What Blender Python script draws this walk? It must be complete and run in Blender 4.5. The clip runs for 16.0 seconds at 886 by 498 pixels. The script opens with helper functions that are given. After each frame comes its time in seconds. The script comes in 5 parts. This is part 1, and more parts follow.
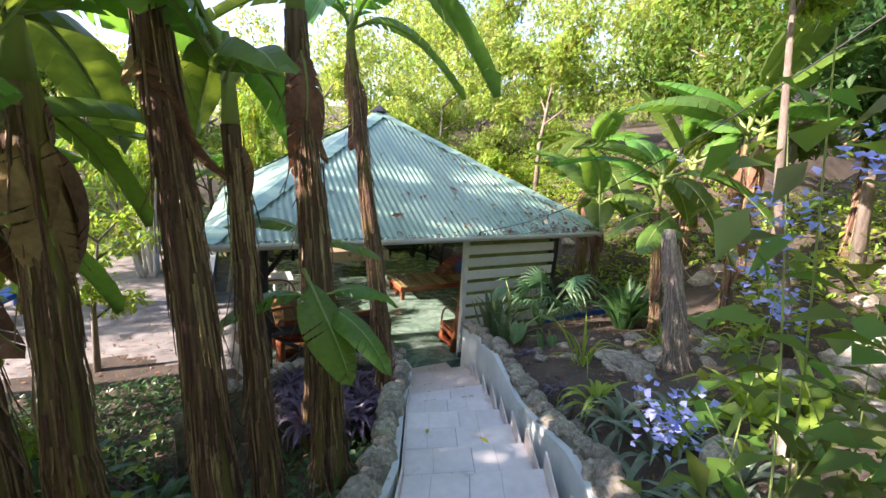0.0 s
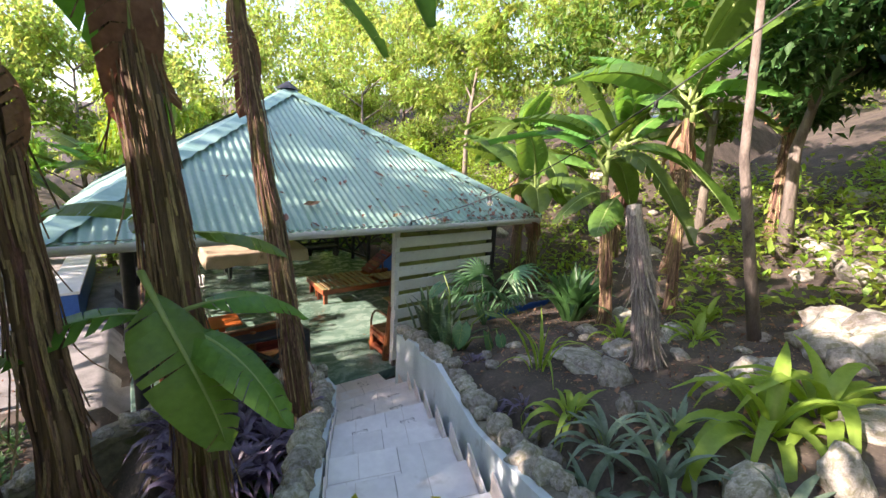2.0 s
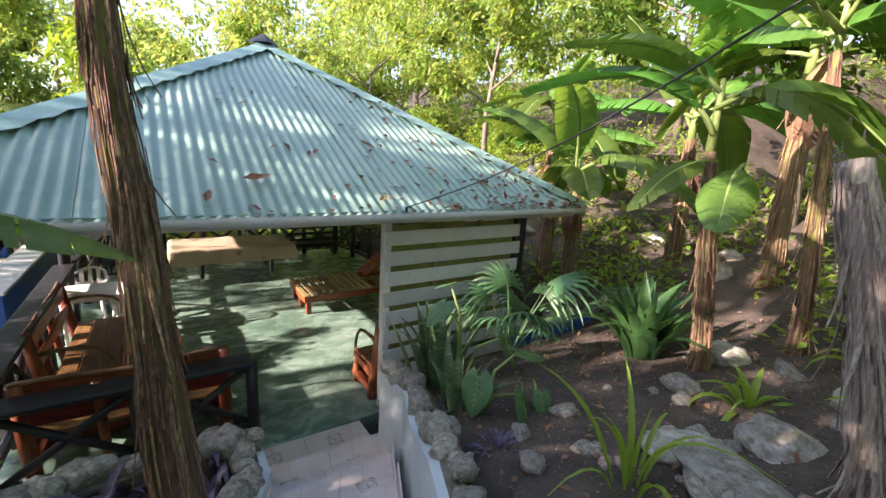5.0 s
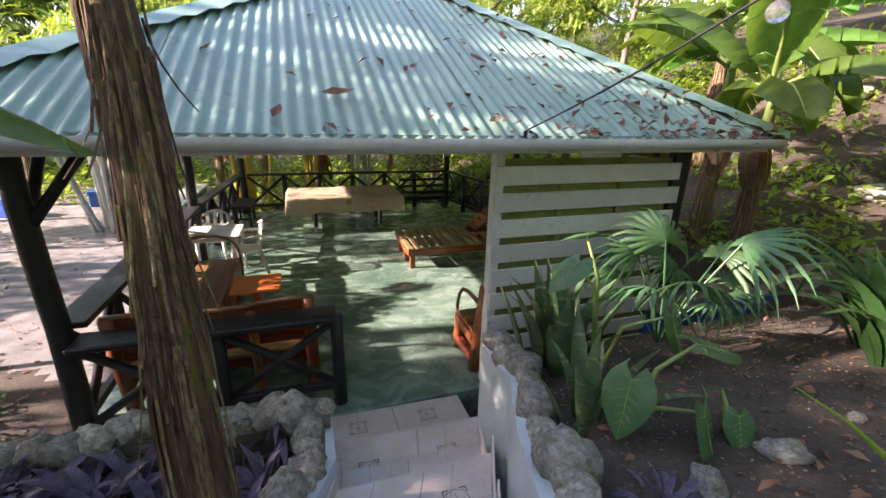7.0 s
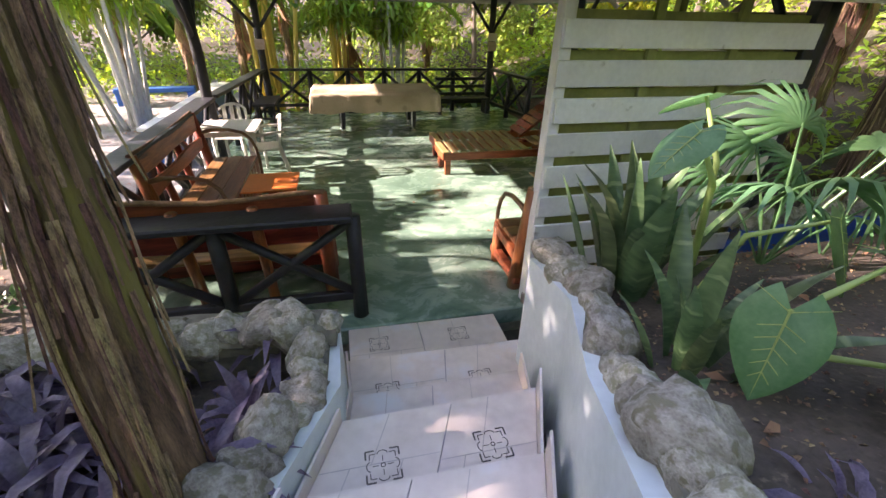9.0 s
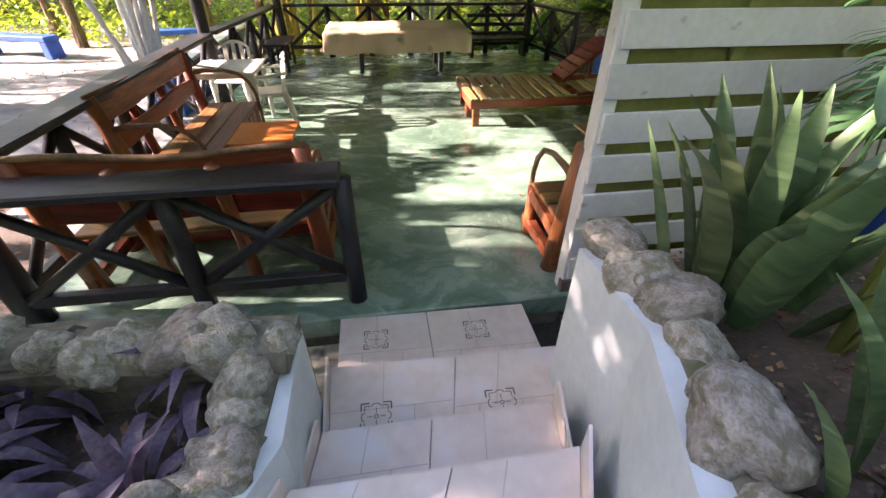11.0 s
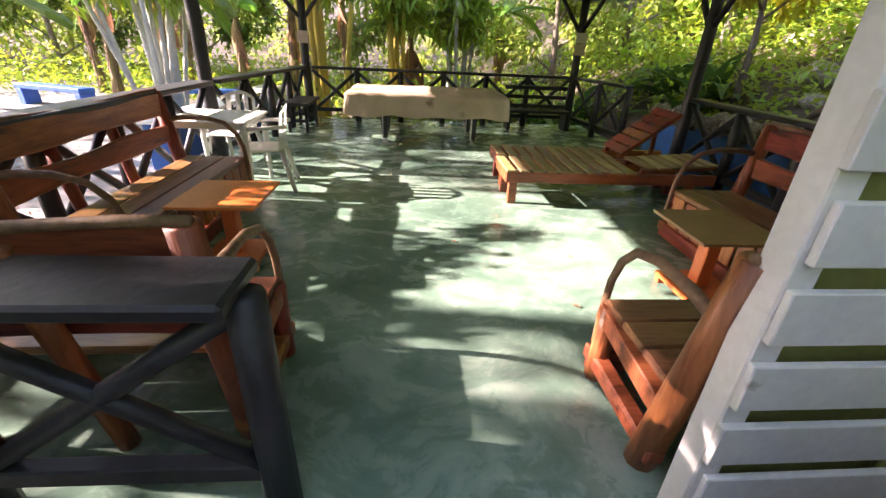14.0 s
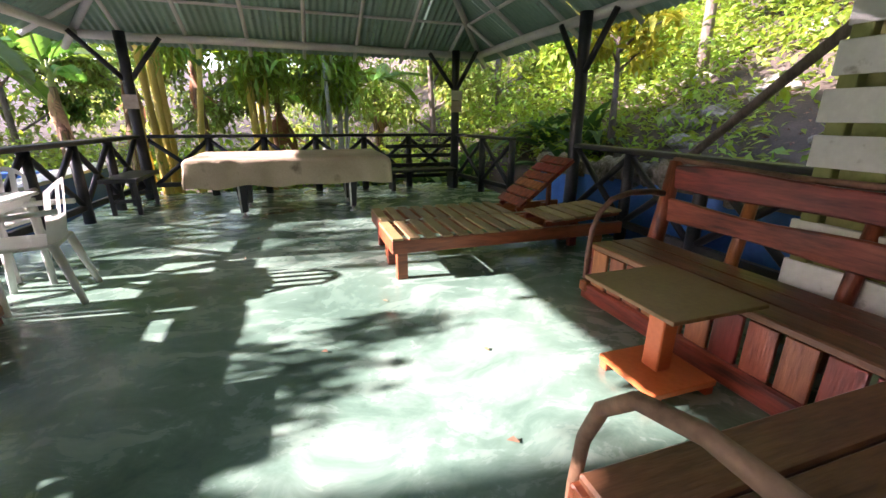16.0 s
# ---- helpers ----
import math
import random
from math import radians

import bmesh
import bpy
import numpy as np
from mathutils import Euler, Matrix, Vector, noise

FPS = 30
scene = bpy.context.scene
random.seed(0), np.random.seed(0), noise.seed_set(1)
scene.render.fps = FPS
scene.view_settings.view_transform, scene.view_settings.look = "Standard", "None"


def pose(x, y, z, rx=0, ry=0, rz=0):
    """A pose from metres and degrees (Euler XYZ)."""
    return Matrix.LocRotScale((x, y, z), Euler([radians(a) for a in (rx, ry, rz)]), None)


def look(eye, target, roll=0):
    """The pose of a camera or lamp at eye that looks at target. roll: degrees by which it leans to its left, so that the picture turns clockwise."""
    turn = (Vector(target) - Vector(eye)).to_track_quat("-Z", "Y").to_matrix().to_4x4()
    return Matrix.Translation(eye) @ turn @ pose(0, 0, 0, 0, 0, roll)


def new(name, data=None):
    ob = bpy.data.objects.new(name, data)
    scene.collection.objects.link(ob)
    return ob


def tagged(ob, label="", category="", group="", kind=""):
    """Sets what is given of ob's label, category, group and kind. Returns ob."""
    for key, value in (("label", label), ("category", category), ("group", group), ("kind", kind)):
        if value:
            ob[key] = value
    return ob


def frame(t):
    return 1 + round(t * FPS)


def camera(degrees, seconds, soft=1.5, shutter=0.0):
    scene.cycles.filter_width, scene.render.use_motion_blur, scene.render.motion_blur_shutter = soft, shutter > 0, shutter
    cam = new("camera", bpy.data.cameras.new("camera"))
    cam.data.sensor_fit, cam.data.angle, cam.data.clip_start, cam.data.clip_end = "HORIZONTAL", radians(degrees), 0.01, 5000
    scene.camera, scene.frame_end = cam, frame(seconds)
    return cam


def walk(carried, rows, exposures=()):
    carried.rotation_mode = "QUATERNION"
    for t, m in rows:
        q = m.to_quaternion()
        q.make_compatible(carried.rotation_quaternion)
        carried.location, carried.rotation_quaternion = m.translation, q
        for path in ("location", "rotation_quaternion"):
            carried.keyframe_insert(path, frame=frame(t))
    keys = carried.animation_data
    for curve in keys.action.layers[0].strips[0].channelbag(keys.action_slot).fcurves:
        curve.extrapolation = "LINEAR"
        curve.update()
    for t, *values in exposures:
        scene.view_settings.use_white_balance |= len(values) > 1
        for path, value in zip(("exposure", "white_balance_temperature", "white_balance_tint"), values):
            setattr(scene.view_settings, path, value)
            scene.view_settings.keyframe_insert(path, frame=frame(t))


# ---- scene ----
cam = camera(93.6, 16.0)
PATH = [
    (0, (-3.504, 0.522, 3.562), (-2.624, 2.267, 3.137), 3.3),
    (0.5, (-3.459, 0.746, 3.535), (-2.475, 2.438, 3.126), 3.6),
    (1, (-3.346, 0.895, 3.42), (-2.31, 2.551, 2.994), 3.9),
    (1.5, (-3.18, 1.097, 3.312), (-2.085, 2.717, 2.889), 4.0),
    (2, (-3.082, 1.306, 3.284), (-1.908, 2.871, 2.866), 2.9),
    (2.5, (-2.913, 1.51, 3.113), (-1.692, 3.037, 2.694), 2.9),
    (3, (-2.74, 1.71, 3.102), (-1.485, 3.211, 2.691), 3.7),
    (3.2, (-2.672, 1.796, 3.108), (-1.408, 3.291, 2.7), 4.5),
    (5.3, (-1.788, 2.873, 2.849), (-0.77, 4.537, 2.411), 2.7),
    (5.5, (-1.708, 2.95, 2.816), (-0.797, 4.671, 2.362), 1.5),
    (6, (-1.627, 3.147, 2.701), (-0.855, 4.926, 2.212), 2.5),
    (6.5, (-1.588, 3.363, 2.558), (-0.846, 5.136, 2.005), 1.6),
    (7, (-1.476, 3.529, 2.518), (-0.863, 5.326, 1.891), 1.5),
    (7.5, (-1.447, 3.648, 2.406), (-0.885, 5.44, 1.719), 1.5),
    (8, (-1.452, 3.823, 2.291), (-0.907, 5.586, 1.52), -0.3),
    (8.5, (-1.344, 3.964, 2.229), (-0.888, 5.712, 1.37), 1.3),
    (9, (-1.311, 4.068, 2.11), (-0.894, 5.758, 1.126), 1.5),
    (9.2, (-1.294, 4.148, 2.023), (-0.896, 5.814, 0.991), 0.9),
    (11.3, (-1.028, 4.803, 1.85), (-0.781, 6.41, 0.685), 0.7),
    (11.5, (-0.998, 4.875, 1.848), (-0.752, 6.486, 0.689), 0.8),
    (12, (-0.963, 5.016, 1.769), (-0.714, 6.65, 0.643), 0.7),
    (12.5, (-1.027, 5.224, 1.636), (-0.75, 6.894, 0.571), 1.3),
    (13, (-0.918, 5.463, 1.671), (-0.653, 7.158, 0.644), 2.6),
    (13.5, (-0.904, 5.629, 1.603), (-0.694, 7.352, 0.608), 3.5),
    (14, (-0.874, 5.854, 1.462), (-0.717, 7.64, 0.576), 2.7),
    (14.5, (-0.858, 6.047, 1.346), (-0.737, 7.863, 0.516), 2.1),
    (15, (-0.711, 6.25, 1.282), (-0.401, 8.063, 0.497), 1.7),
    (15.5, (-0.66, 6.487, 1.273), (-0.161, 8.304, 0.602), 1.9),
    (16, (-0.552, 6.764, 1.274), (0.063, 8.569, 0.669), 0.4),
]
walk(cam, [(t, look(eye, target, roll)) for t, eye, target, roll in PATH], exposures=[(0, 1.87, 6950, 29), (6, 1.82, 7000, 33), (8.5, 2.4, 7200, 38), (9, 2.6, 7200, 37), (12, 2.78, 7350, 40), (15, 2.82, 6550, 36), (15.5, 2.75, 6200, 34), (16, 2.66, 6350, 42)])


# ---- world, sun, exposure ----
SUN_WAY = Vector((1.06, -0.10, -0.50)).normalized()
sky_world = bpy.data.worlds.new("sky")
scene.world = sky_world
sky_world.use_nodes = True
_n = sky_world.node_tree.nodes
_sky = _n.new("ShaderNodeTexSky")
_sky.sky_type, _sky.sun_disc = "NISHITA", False
_sky.sun_elevation, _sky.sun_rotation = radians(25), radians(-85)
sky_world.node_tree.links.new(_sky.outputs[0], _n["Background"].inputs[0])
_n["Background"].inputs[1].default_value = 0.15
sun_data = bpy.data.lights.new("sun", "SUN")
sun_data.energy, sun_data.angle, sun_data.color = 5.0, radians(0.6), (1.0, 0.93, 0.82)
sun = new("sun", sun_data)
sun.matrix_basis = SUN_WAY.to_track_quat("-Z", "Y").to_matrix().to_4x4()

# ---- materials ----
def mat(name, c1, c2, scale=4.0, rough=0.6, bump=0.2, fine=40.0, metal=0.0, rand=0.12, stretch=(1, 1, 1), translucent=0.0, island=False, spots=None, spot_scale=3.0, spot_at=0.62, spec=0.5):
    m = bpy.data.materials.new(name)
    m.use_nodes = True
    nt = m.node_tree
    N, L = nt.nodes, nt.links
    b = N["Principled BSDF"]
    b.inputs["Roughness"].default_value, b.inputs["Metallic"].default_value = rough, metal
    b.inputs["Specular IOR Level"].default_value = spec
    tc = N.new("ShaderNodeTexCoord")
    mp = N.new("ShaderNodeMapping")
    mp.inputs["Scale"].default_value = stretch
    L.new(tc.outputs["Object"], mp.inputs[0])
    n1 = N.new("ShaderNodeTexNoise")
    n1.inputs["Scale"].default_value, n1.inputs["Detail"].default_value = scale, 6
    L.new(mp.outputs[0], n1.inputs[0])
    n2 = N.new("ShaderNodeTexNoise")
    n2.inputs["Scale"].default_value, n2.inputs["Detail"].default_value = fine, 4
    L.new(mp.outputs[0], n2.inputs[0])
    ramp = N.new("ShaderNodeValToRGB")
    ramp.color_ramp.elements[0].position, ramp.color_ramp.elements[1].position = 0.32, 0.68
    ramp.color_ramp.elements[0].color, ramp.color_ramp.elements[1].color = (*c1, 1), (*c2, 1)
    mix = N.new("ShaderNodeMix")
    mix.data_type = "FLOAT"
    mix.inputs[0].default_value = 0.35
    L.new(n1.outputs["Fac"], mix.inputs[2]), L.new(n2.outputs["Fac"], mix.inputs[3])
    L.new(mix.outputs[0], ramp.inputs[0])
    col = ramp.outputs[0]
    if spots:
        n3 = N.new("ShaderNodeTexNoise")
        n3.inputs["Scale"].default_value, n3.inputs["Detail"].default_value = spot_scale, 7
        L.new(mp.outputs[0], n3.inputs[0])
        r3 = N.new("ShaderNodeValToRGB")
        r3.color_ramp.elements[0].position, r3.color_ramp.elements[1].position = spot_at - 0.05, spot_at + 0.05
        L.new(n3.outputs["Fac"], r3.inputs[0])
        mx = N.new("ShaderNodeMix")
        mx.data_type = "RGBA"
        L.new(r3.outputs[0], mx.inputs[0]), L.new(col, mx.inputs[6])
        mx.inputs[7].default_value = (*spots, 1)
        col = mx.outputs[2]
    if rand:
        if island:
            src = N.new("ShaderNodeNewGeometry").outputs["Random Per Island"]
        else:
            src = N.new("ShaderNodeObjectInfo").outputs["Random"]
        mr = N.new("ShaderNodeMapRange")
        mr.inputs[3].default_value, mr.inputs[4].default_value = 1 - rand, 1 + rand
        L.new(src, mr.inputs[0])
        hs = N.new("ShaderNodeHueSaturation")
        L.new(mr.outputs[0], hs.inputs["Value"]), L.new(col, hs.inputs["Color"])
        m2 = N.new("ShaderNodeMapRange")
        m2.inputs[3].default_value, m2.inputs[4].default_value = 0.5 - rand * 0.12, 0.5 + rand * 0.06
        L.new(src, m2.inputs[0]), L.new(m2.outputs[0], hs.inputs["Hue"])
        col = hs.outputs[0]
    L.new(col, b.inputs["Base Color"])
    bp = N.new("ShaderNodeBump")
    bp.inputs["Strength"].default_value, bp.inputs["Distance"].default_value = bump, 0.02
    L.new(mix.outputs[0], bp.inputs["Height"]), L.new(bp.outputs[0], b.inputs["Normal"])
    if translucent:
        tr = N.new("ShaderNodeBsdfTranslucent")
        hs2 = N.new("ShaderNodeHueSaturation")
        hs2.inputs["Value"].default_value, hs2.inputs["Saturation"].default_value = 1.7, 1.1
        hs2.inputs["Hue"].default_value = 0.48
        L.new(col, hs2.inputs["Color"]), L.new(hs2.outputs[0], tr.inputs[0])
        ms = N.new("ShaderNodeMixShader")
        ms.inputs[0].default_value = translucent
        L.new(b.outputs[0], ms.inputs[1]), L.new(tr.outputs[0], ms.inputs[2])
        L.new(ms.outputs[0], N["Material Output"].inputs[0])
    return m


M = {
    "soil": mat("soil", (0.026, 0.02, 0.016), (0.115, 0.09, 0.07), 2.5, 0.95, 0.9, 45, spots=(0.17, 0.13, 0.09), spot_scale=30, spot_at=0.66, rand=0),
    "gravel": mat("gravel", (0.13, 0.125, 0.12), (0.34, 0.325, 0.31), 3, 0.95, 0.9, 60, rand=0),
    "floor": mat("painted_concrete", (0.12, 0.185, 0.15), (0.34, 0.44, 0.38), 1.3, 0.22, 0.12, 22, rand=0, spots=(0.44, 0.52, 0.47), spot_scale=4.5, spot_at=0.60),
    "slab_edge": mat("slab_edge", (0.16, 0.17, 0.13), (0.34, 0.34, 0.27), 5, 0.85, 0.5, 30, rand=0, spots=(0.06, 0.07, 0.05), spot_scale=6),
    "roof": mat("green_roof_sheet", (0.18, 0.33, 0.25), (0.30, 0.45, 0.365), 0.9, 0.36, 0.05, 12, rand=0.06, spots=(0.16, 0.2, 0.17), spot_scale=7, spot_at=0.70),
    "ridge": mat("green_ridge_cap", (0.20, 0.38, 0.31), (0.3, 0.48, 0.41), 2, 0.45, 0.1, 20),
    "white": mat("white_paint", (0.62, 0.62, 0.59), (0.80, 0.80, 0.77), 3, 0.5, 0.15, 30, spots=(0.4, 0.38, 0.33), spot_scale=11, spot_at=0.72),
    "pale": mat("pale_blue_plaster", (0.5, 0.58, 0.6), (0.66, 0.74, 0.76), 3, 0.6, 0.25, 25, rand=0, spots=(0.25, 0.27, 0.24), spot_scale=4, spot_at=0.68),
    "olive": mat("olive_board", (0.16, 0.18, 0.05), (0.28, 0.30, 0.10), 4, 0.7, 0.2, 30),
    "black": mat("black_wood", (0.008, 0.009, 0.012), (0.03, 0.032, 0.04), 5, 0.48, 0.35, 30, stretch=(1, 1, 1)),
    "redwood": mat("varnished_red_plank", (0.10, 0.024, 0.010), (0.40, 0.125, 0.045), 2.0, 0.38, 0.3, 9, rand=0.25, stretch=(1.2, 9, 9), spots=(0.06, 0.018, 0.009), spot_scale=1.6, spot_at=0.66),
    "redpost": mat("varnished_red_post", (0.12, 0.030, 0.012), (0.42, 0.135, 0.05), 2.0, 0.38, 0.3, 9, rand=0.25, stretch=(9, 9, 1.2), spots=(0.06, 0.018, 0.009), spot_scale=1.6, spot_at=0.66),
    "seatwood": mat("brown_seat_plank", (0.09, 0.038, 0.018), (0.30, 0.145, 0.065), 2.0, 0.36, 0.3, 9, rand=0.25, stretch=(1.2, 9, 9)),
    "oak": mat("olive_brown_slat", (0.16, 0.115, 0.05), (0.34, 0.26, 0.12), 3, 0.5, 0.25, 40, rand=0.2),
    "branch": mat("bent_branch", (0.09, 0.045, 0.025), (0.28, 0.16, 0.09), 6, 0.6, 0.5, 40, rand=0.15),
    "orange": mat("orange_board", (0.50, 0.10, 0.025), (0.66, 0.17, 0.05), 3, 0.4, 0.15, 40),
    "tan": mat("tan_hardboard", (0.24, 0.15, 0.06), (0.36, 0.24, 0.10), 3, 0.5, 0.15, 40),
    "plastic": mat("white_plastic", (0.60, 0.61, 0.58), (0.76, 0.77, 0.74), 3, 0.4, 0.05, 20),
    "cloth": mat("beige_cloth", (0.38, 0.30, 0.20), (0.55, 0.45, 0.32), 2, 0.9, 0.35, 60, rand=0, spots=(0.24, 0.19, 0.13), spot_scale=4, spot_at=0.7),
    "steel": mat("steel_trim", (0.5, 0.5, 0.5), (0.7, 0.7, 0.7), 5, 0.3, 0.05, 40, metal=0.9),
    "pvc": mat("white_pipe", (0.60, 0.62, 0.63), (0.78, 0.80, 0.81), 2, 0.35, 0.05, 30, spots=(0.4, 0.4, 0.36), spot_scale=6, spot_at=0.72),
    "blue": mat("blue_paint", (0.012, 0.07, 0.34), (0.03, 0.13, 0.52), 3, 0.5, 0.15, 30),
    "tile": mat("pink_beige_tile", (0.58, 0.50, 0.45), (0.76, 0.68, 0.62), 3, 0.35, 0.05, 18, rand=0.06, spots=(0.68, 0.66, 0.67), spot_scale=3, spot_at=0.6),
    "paletile": mat("pale_upper_tile", (0.62, 0.60, 0.60), (0.80, 0.78, 0.78), 3, 0.4, 0.08, 18, rand=0.06, spots=(0.52, 0.49, 0.47), spot_scale=4, spot_at=0.64),
    "tileline": mat("tile_line", (0.30, 0.26, 0.27), (0.42, 0.38, 0.38), 8, 0.5, 0.05, 30, rand=0),
    "tilejoint": mat("tile_print_joint", (0.42, 0.37, 0.35), (0.56, 0.50, 0.47), 8, 0.5, 0.0, 30, rand=0),
    "ink": mat("tile_print", (0.07, 0.06, 0.055), (0.14, 0.12, 0.11), 8, 0.5, 0.0, 30, rand=0),
    "rock": mat("pale_rock", (0.15, 0.14, 0.105), (0.50, 0.48, 0.42), 2.6, 0.95, 1.0, 14, rand=0.25, spots=(0.20, 0.195, 0.13), spot_scale=3.2, spot_at=0.56),
    "mortar": mat("mortar", (0.085, 0.08, 0.06), (0.25, 0.235, 0.18), 7, 0.95, 0.9, 30, rand=0, spots=(0.09, 0.11, 0.05), spot_scale=5),
    "trunk": mat("dry_banana_stem", (0.03, 0.019, 0.012), (0.28, 0.19, 0.10), 3, 0.85, 0.8, 30, rand=0.2, stretch=(13, 13, 0.5), spots=(0.22, 0.21, 0.05), spot_scale=0.45, spot_at=0.56),
    "fibre": mat("peeling_stem_fibre", (0.035, 0.021, 0.013), (0.44, 0.30, 0.17), 5, 0.9, 0.8, 40, rand=0.5, stretch=(15, 15, 0.5), island=True),
    "greyfibre": mat("weathered_grey_fibre", (0.10, 0.085, 0.07), (0.46, 0.40, 0.34), 5, 0.9, 0.8, 40, rand=0.35, stretch=(15, 15, 0.5), island=True),
    "agave": mat("grey_green_agave", (0.09, 0.155, 0.10), (0.24, 0.33, 0.23), 3, 0.45, 0.1, 14, rand=0.25, translucent=0.15),
    "bark": mat("tree_bark", (0.09, 0.075, 0.06), (0.28, 0.24, 0.19), 5, 0.9, 0.8, 30, rand=0.2, stretch=(3, 3, 0.8)),
    "bamboo": mat("yellow_bamboo", (0.55, 0.40, 0.05), (0.72, 0.58, 0.13), 2, 0.4, 0.1, 20, rand=0.15),
    "cane": mat("pale_cane", (0.35, 0.35, 0.30), (0.58, 0.58, 0.52), 4, 0.7, 0.3, 20, rand=0.15),
    "leaf": mat("banana_leaf", (0.06, 0.165, 0.028), (0.13, 0.29, 0.055), 2, 0.38, 0.1, 30, rand=0.35, translucent=0.42),
    "rib": mat("leaf_rib", (0.22, 0.34, 0.10), (0.34, 0.45, 0.15), 3, 0.45, 0.1, 20, rand=0.1, translucent=0.2),
    "dry": mat("dry_leaf", (0.16, 0.09, 0.045), (0.42, 0.27, 0.15), 4, 0.85, 0.5, 30, rand=0.3, translucent=0.2),
    "tree_leaf": mat("tree_foliage", (0.05, 0.12, 0.02), (0.13, 0.24, 0.045), 0.6, 0.5, 0.0, 4, rand=0.4, translucent=0.42, island=True),
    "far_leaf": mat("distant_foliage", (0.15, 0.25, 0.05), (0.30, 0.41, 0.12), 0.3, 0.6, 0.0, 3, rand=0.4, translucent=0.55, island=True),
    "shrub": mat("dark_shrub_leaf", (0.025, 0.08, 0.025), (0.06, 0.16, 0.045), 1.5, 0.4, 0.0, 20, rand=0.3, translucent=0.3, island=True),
    "bright": mat("bright_shrub_leaf", (0.14, 0.26, 0.03), (0.26, 0.40, 0.07), 1.5, 0.45, 0.0, 20, rand=0.3, translucent=0.4, island=True),
    "yellowleaf": mat("yellow_croton_leaf", (0.16, 0.24, 0.03), (0.50, 0.47, 0.06), 2, 0.45, 0.0, 20, rand=0.15, translucent=0.4, island=True),
    "snake": mat("sword_leaf", (0.025, 0.07, 0.03), (0.12, 0.20, 0.09), 2.2, 0.4, 0.1, 9, rand=0.25, stretch=(1, 1, 4), translucent=0.15, spots=(0.20, 0.28, 0.14), spot_scale=3, spot_at=0.63),
    "fan": mat("fan_palm_leaf", (0.045, 0.14, 0.055), (0.10, 0.23, 0.10), 3, 0.42, 0.1, 20, rand=0.2, translucent=0.3),
    "purple": mat("purple_leaf", (0.06, 0.045, 0.08), (0.21, 0.165, 0.24), 3, 0.4, 0.1, 20, rand=0.3, translucent=0.25, island=True),
    "flower": mat("pale_blue_petal", (0.24, 0.28, 0.66), (0.38, 0.43, 0.82), 5, 0.6, 0.0, 20, rand=0.15, translucent=0.4, island=True),
    "red": mat("red_petal", (0.5, 0.03, 0.02), (0.7, 0.07, 0.04), 5, 0.6, 0.0, 20, rand=0.1, translucent=0.3),
    "paper": mat("notice_paper", (0.42, 0.33, 0.24), (0.62, 0.54, 0.44), 6, 0.8, 0.05, 20),
    "paper2": mat("white_notice", (0.66, 0.63, 0.6), (0.76, 0.74, 0.71), 6, 0.8, 0.05, 20),
    "cable": mat("black_cable", (0.01, 0.01, 0.01), (0.02, 0.02, 0.02), 5, 0.5, 0.0, 20),
    "hole": mat("black_stone", (0.02, 0.018, 0.015), (0.06, 0.05, 0.04), 5, 0.6, 0.3, 20),
}


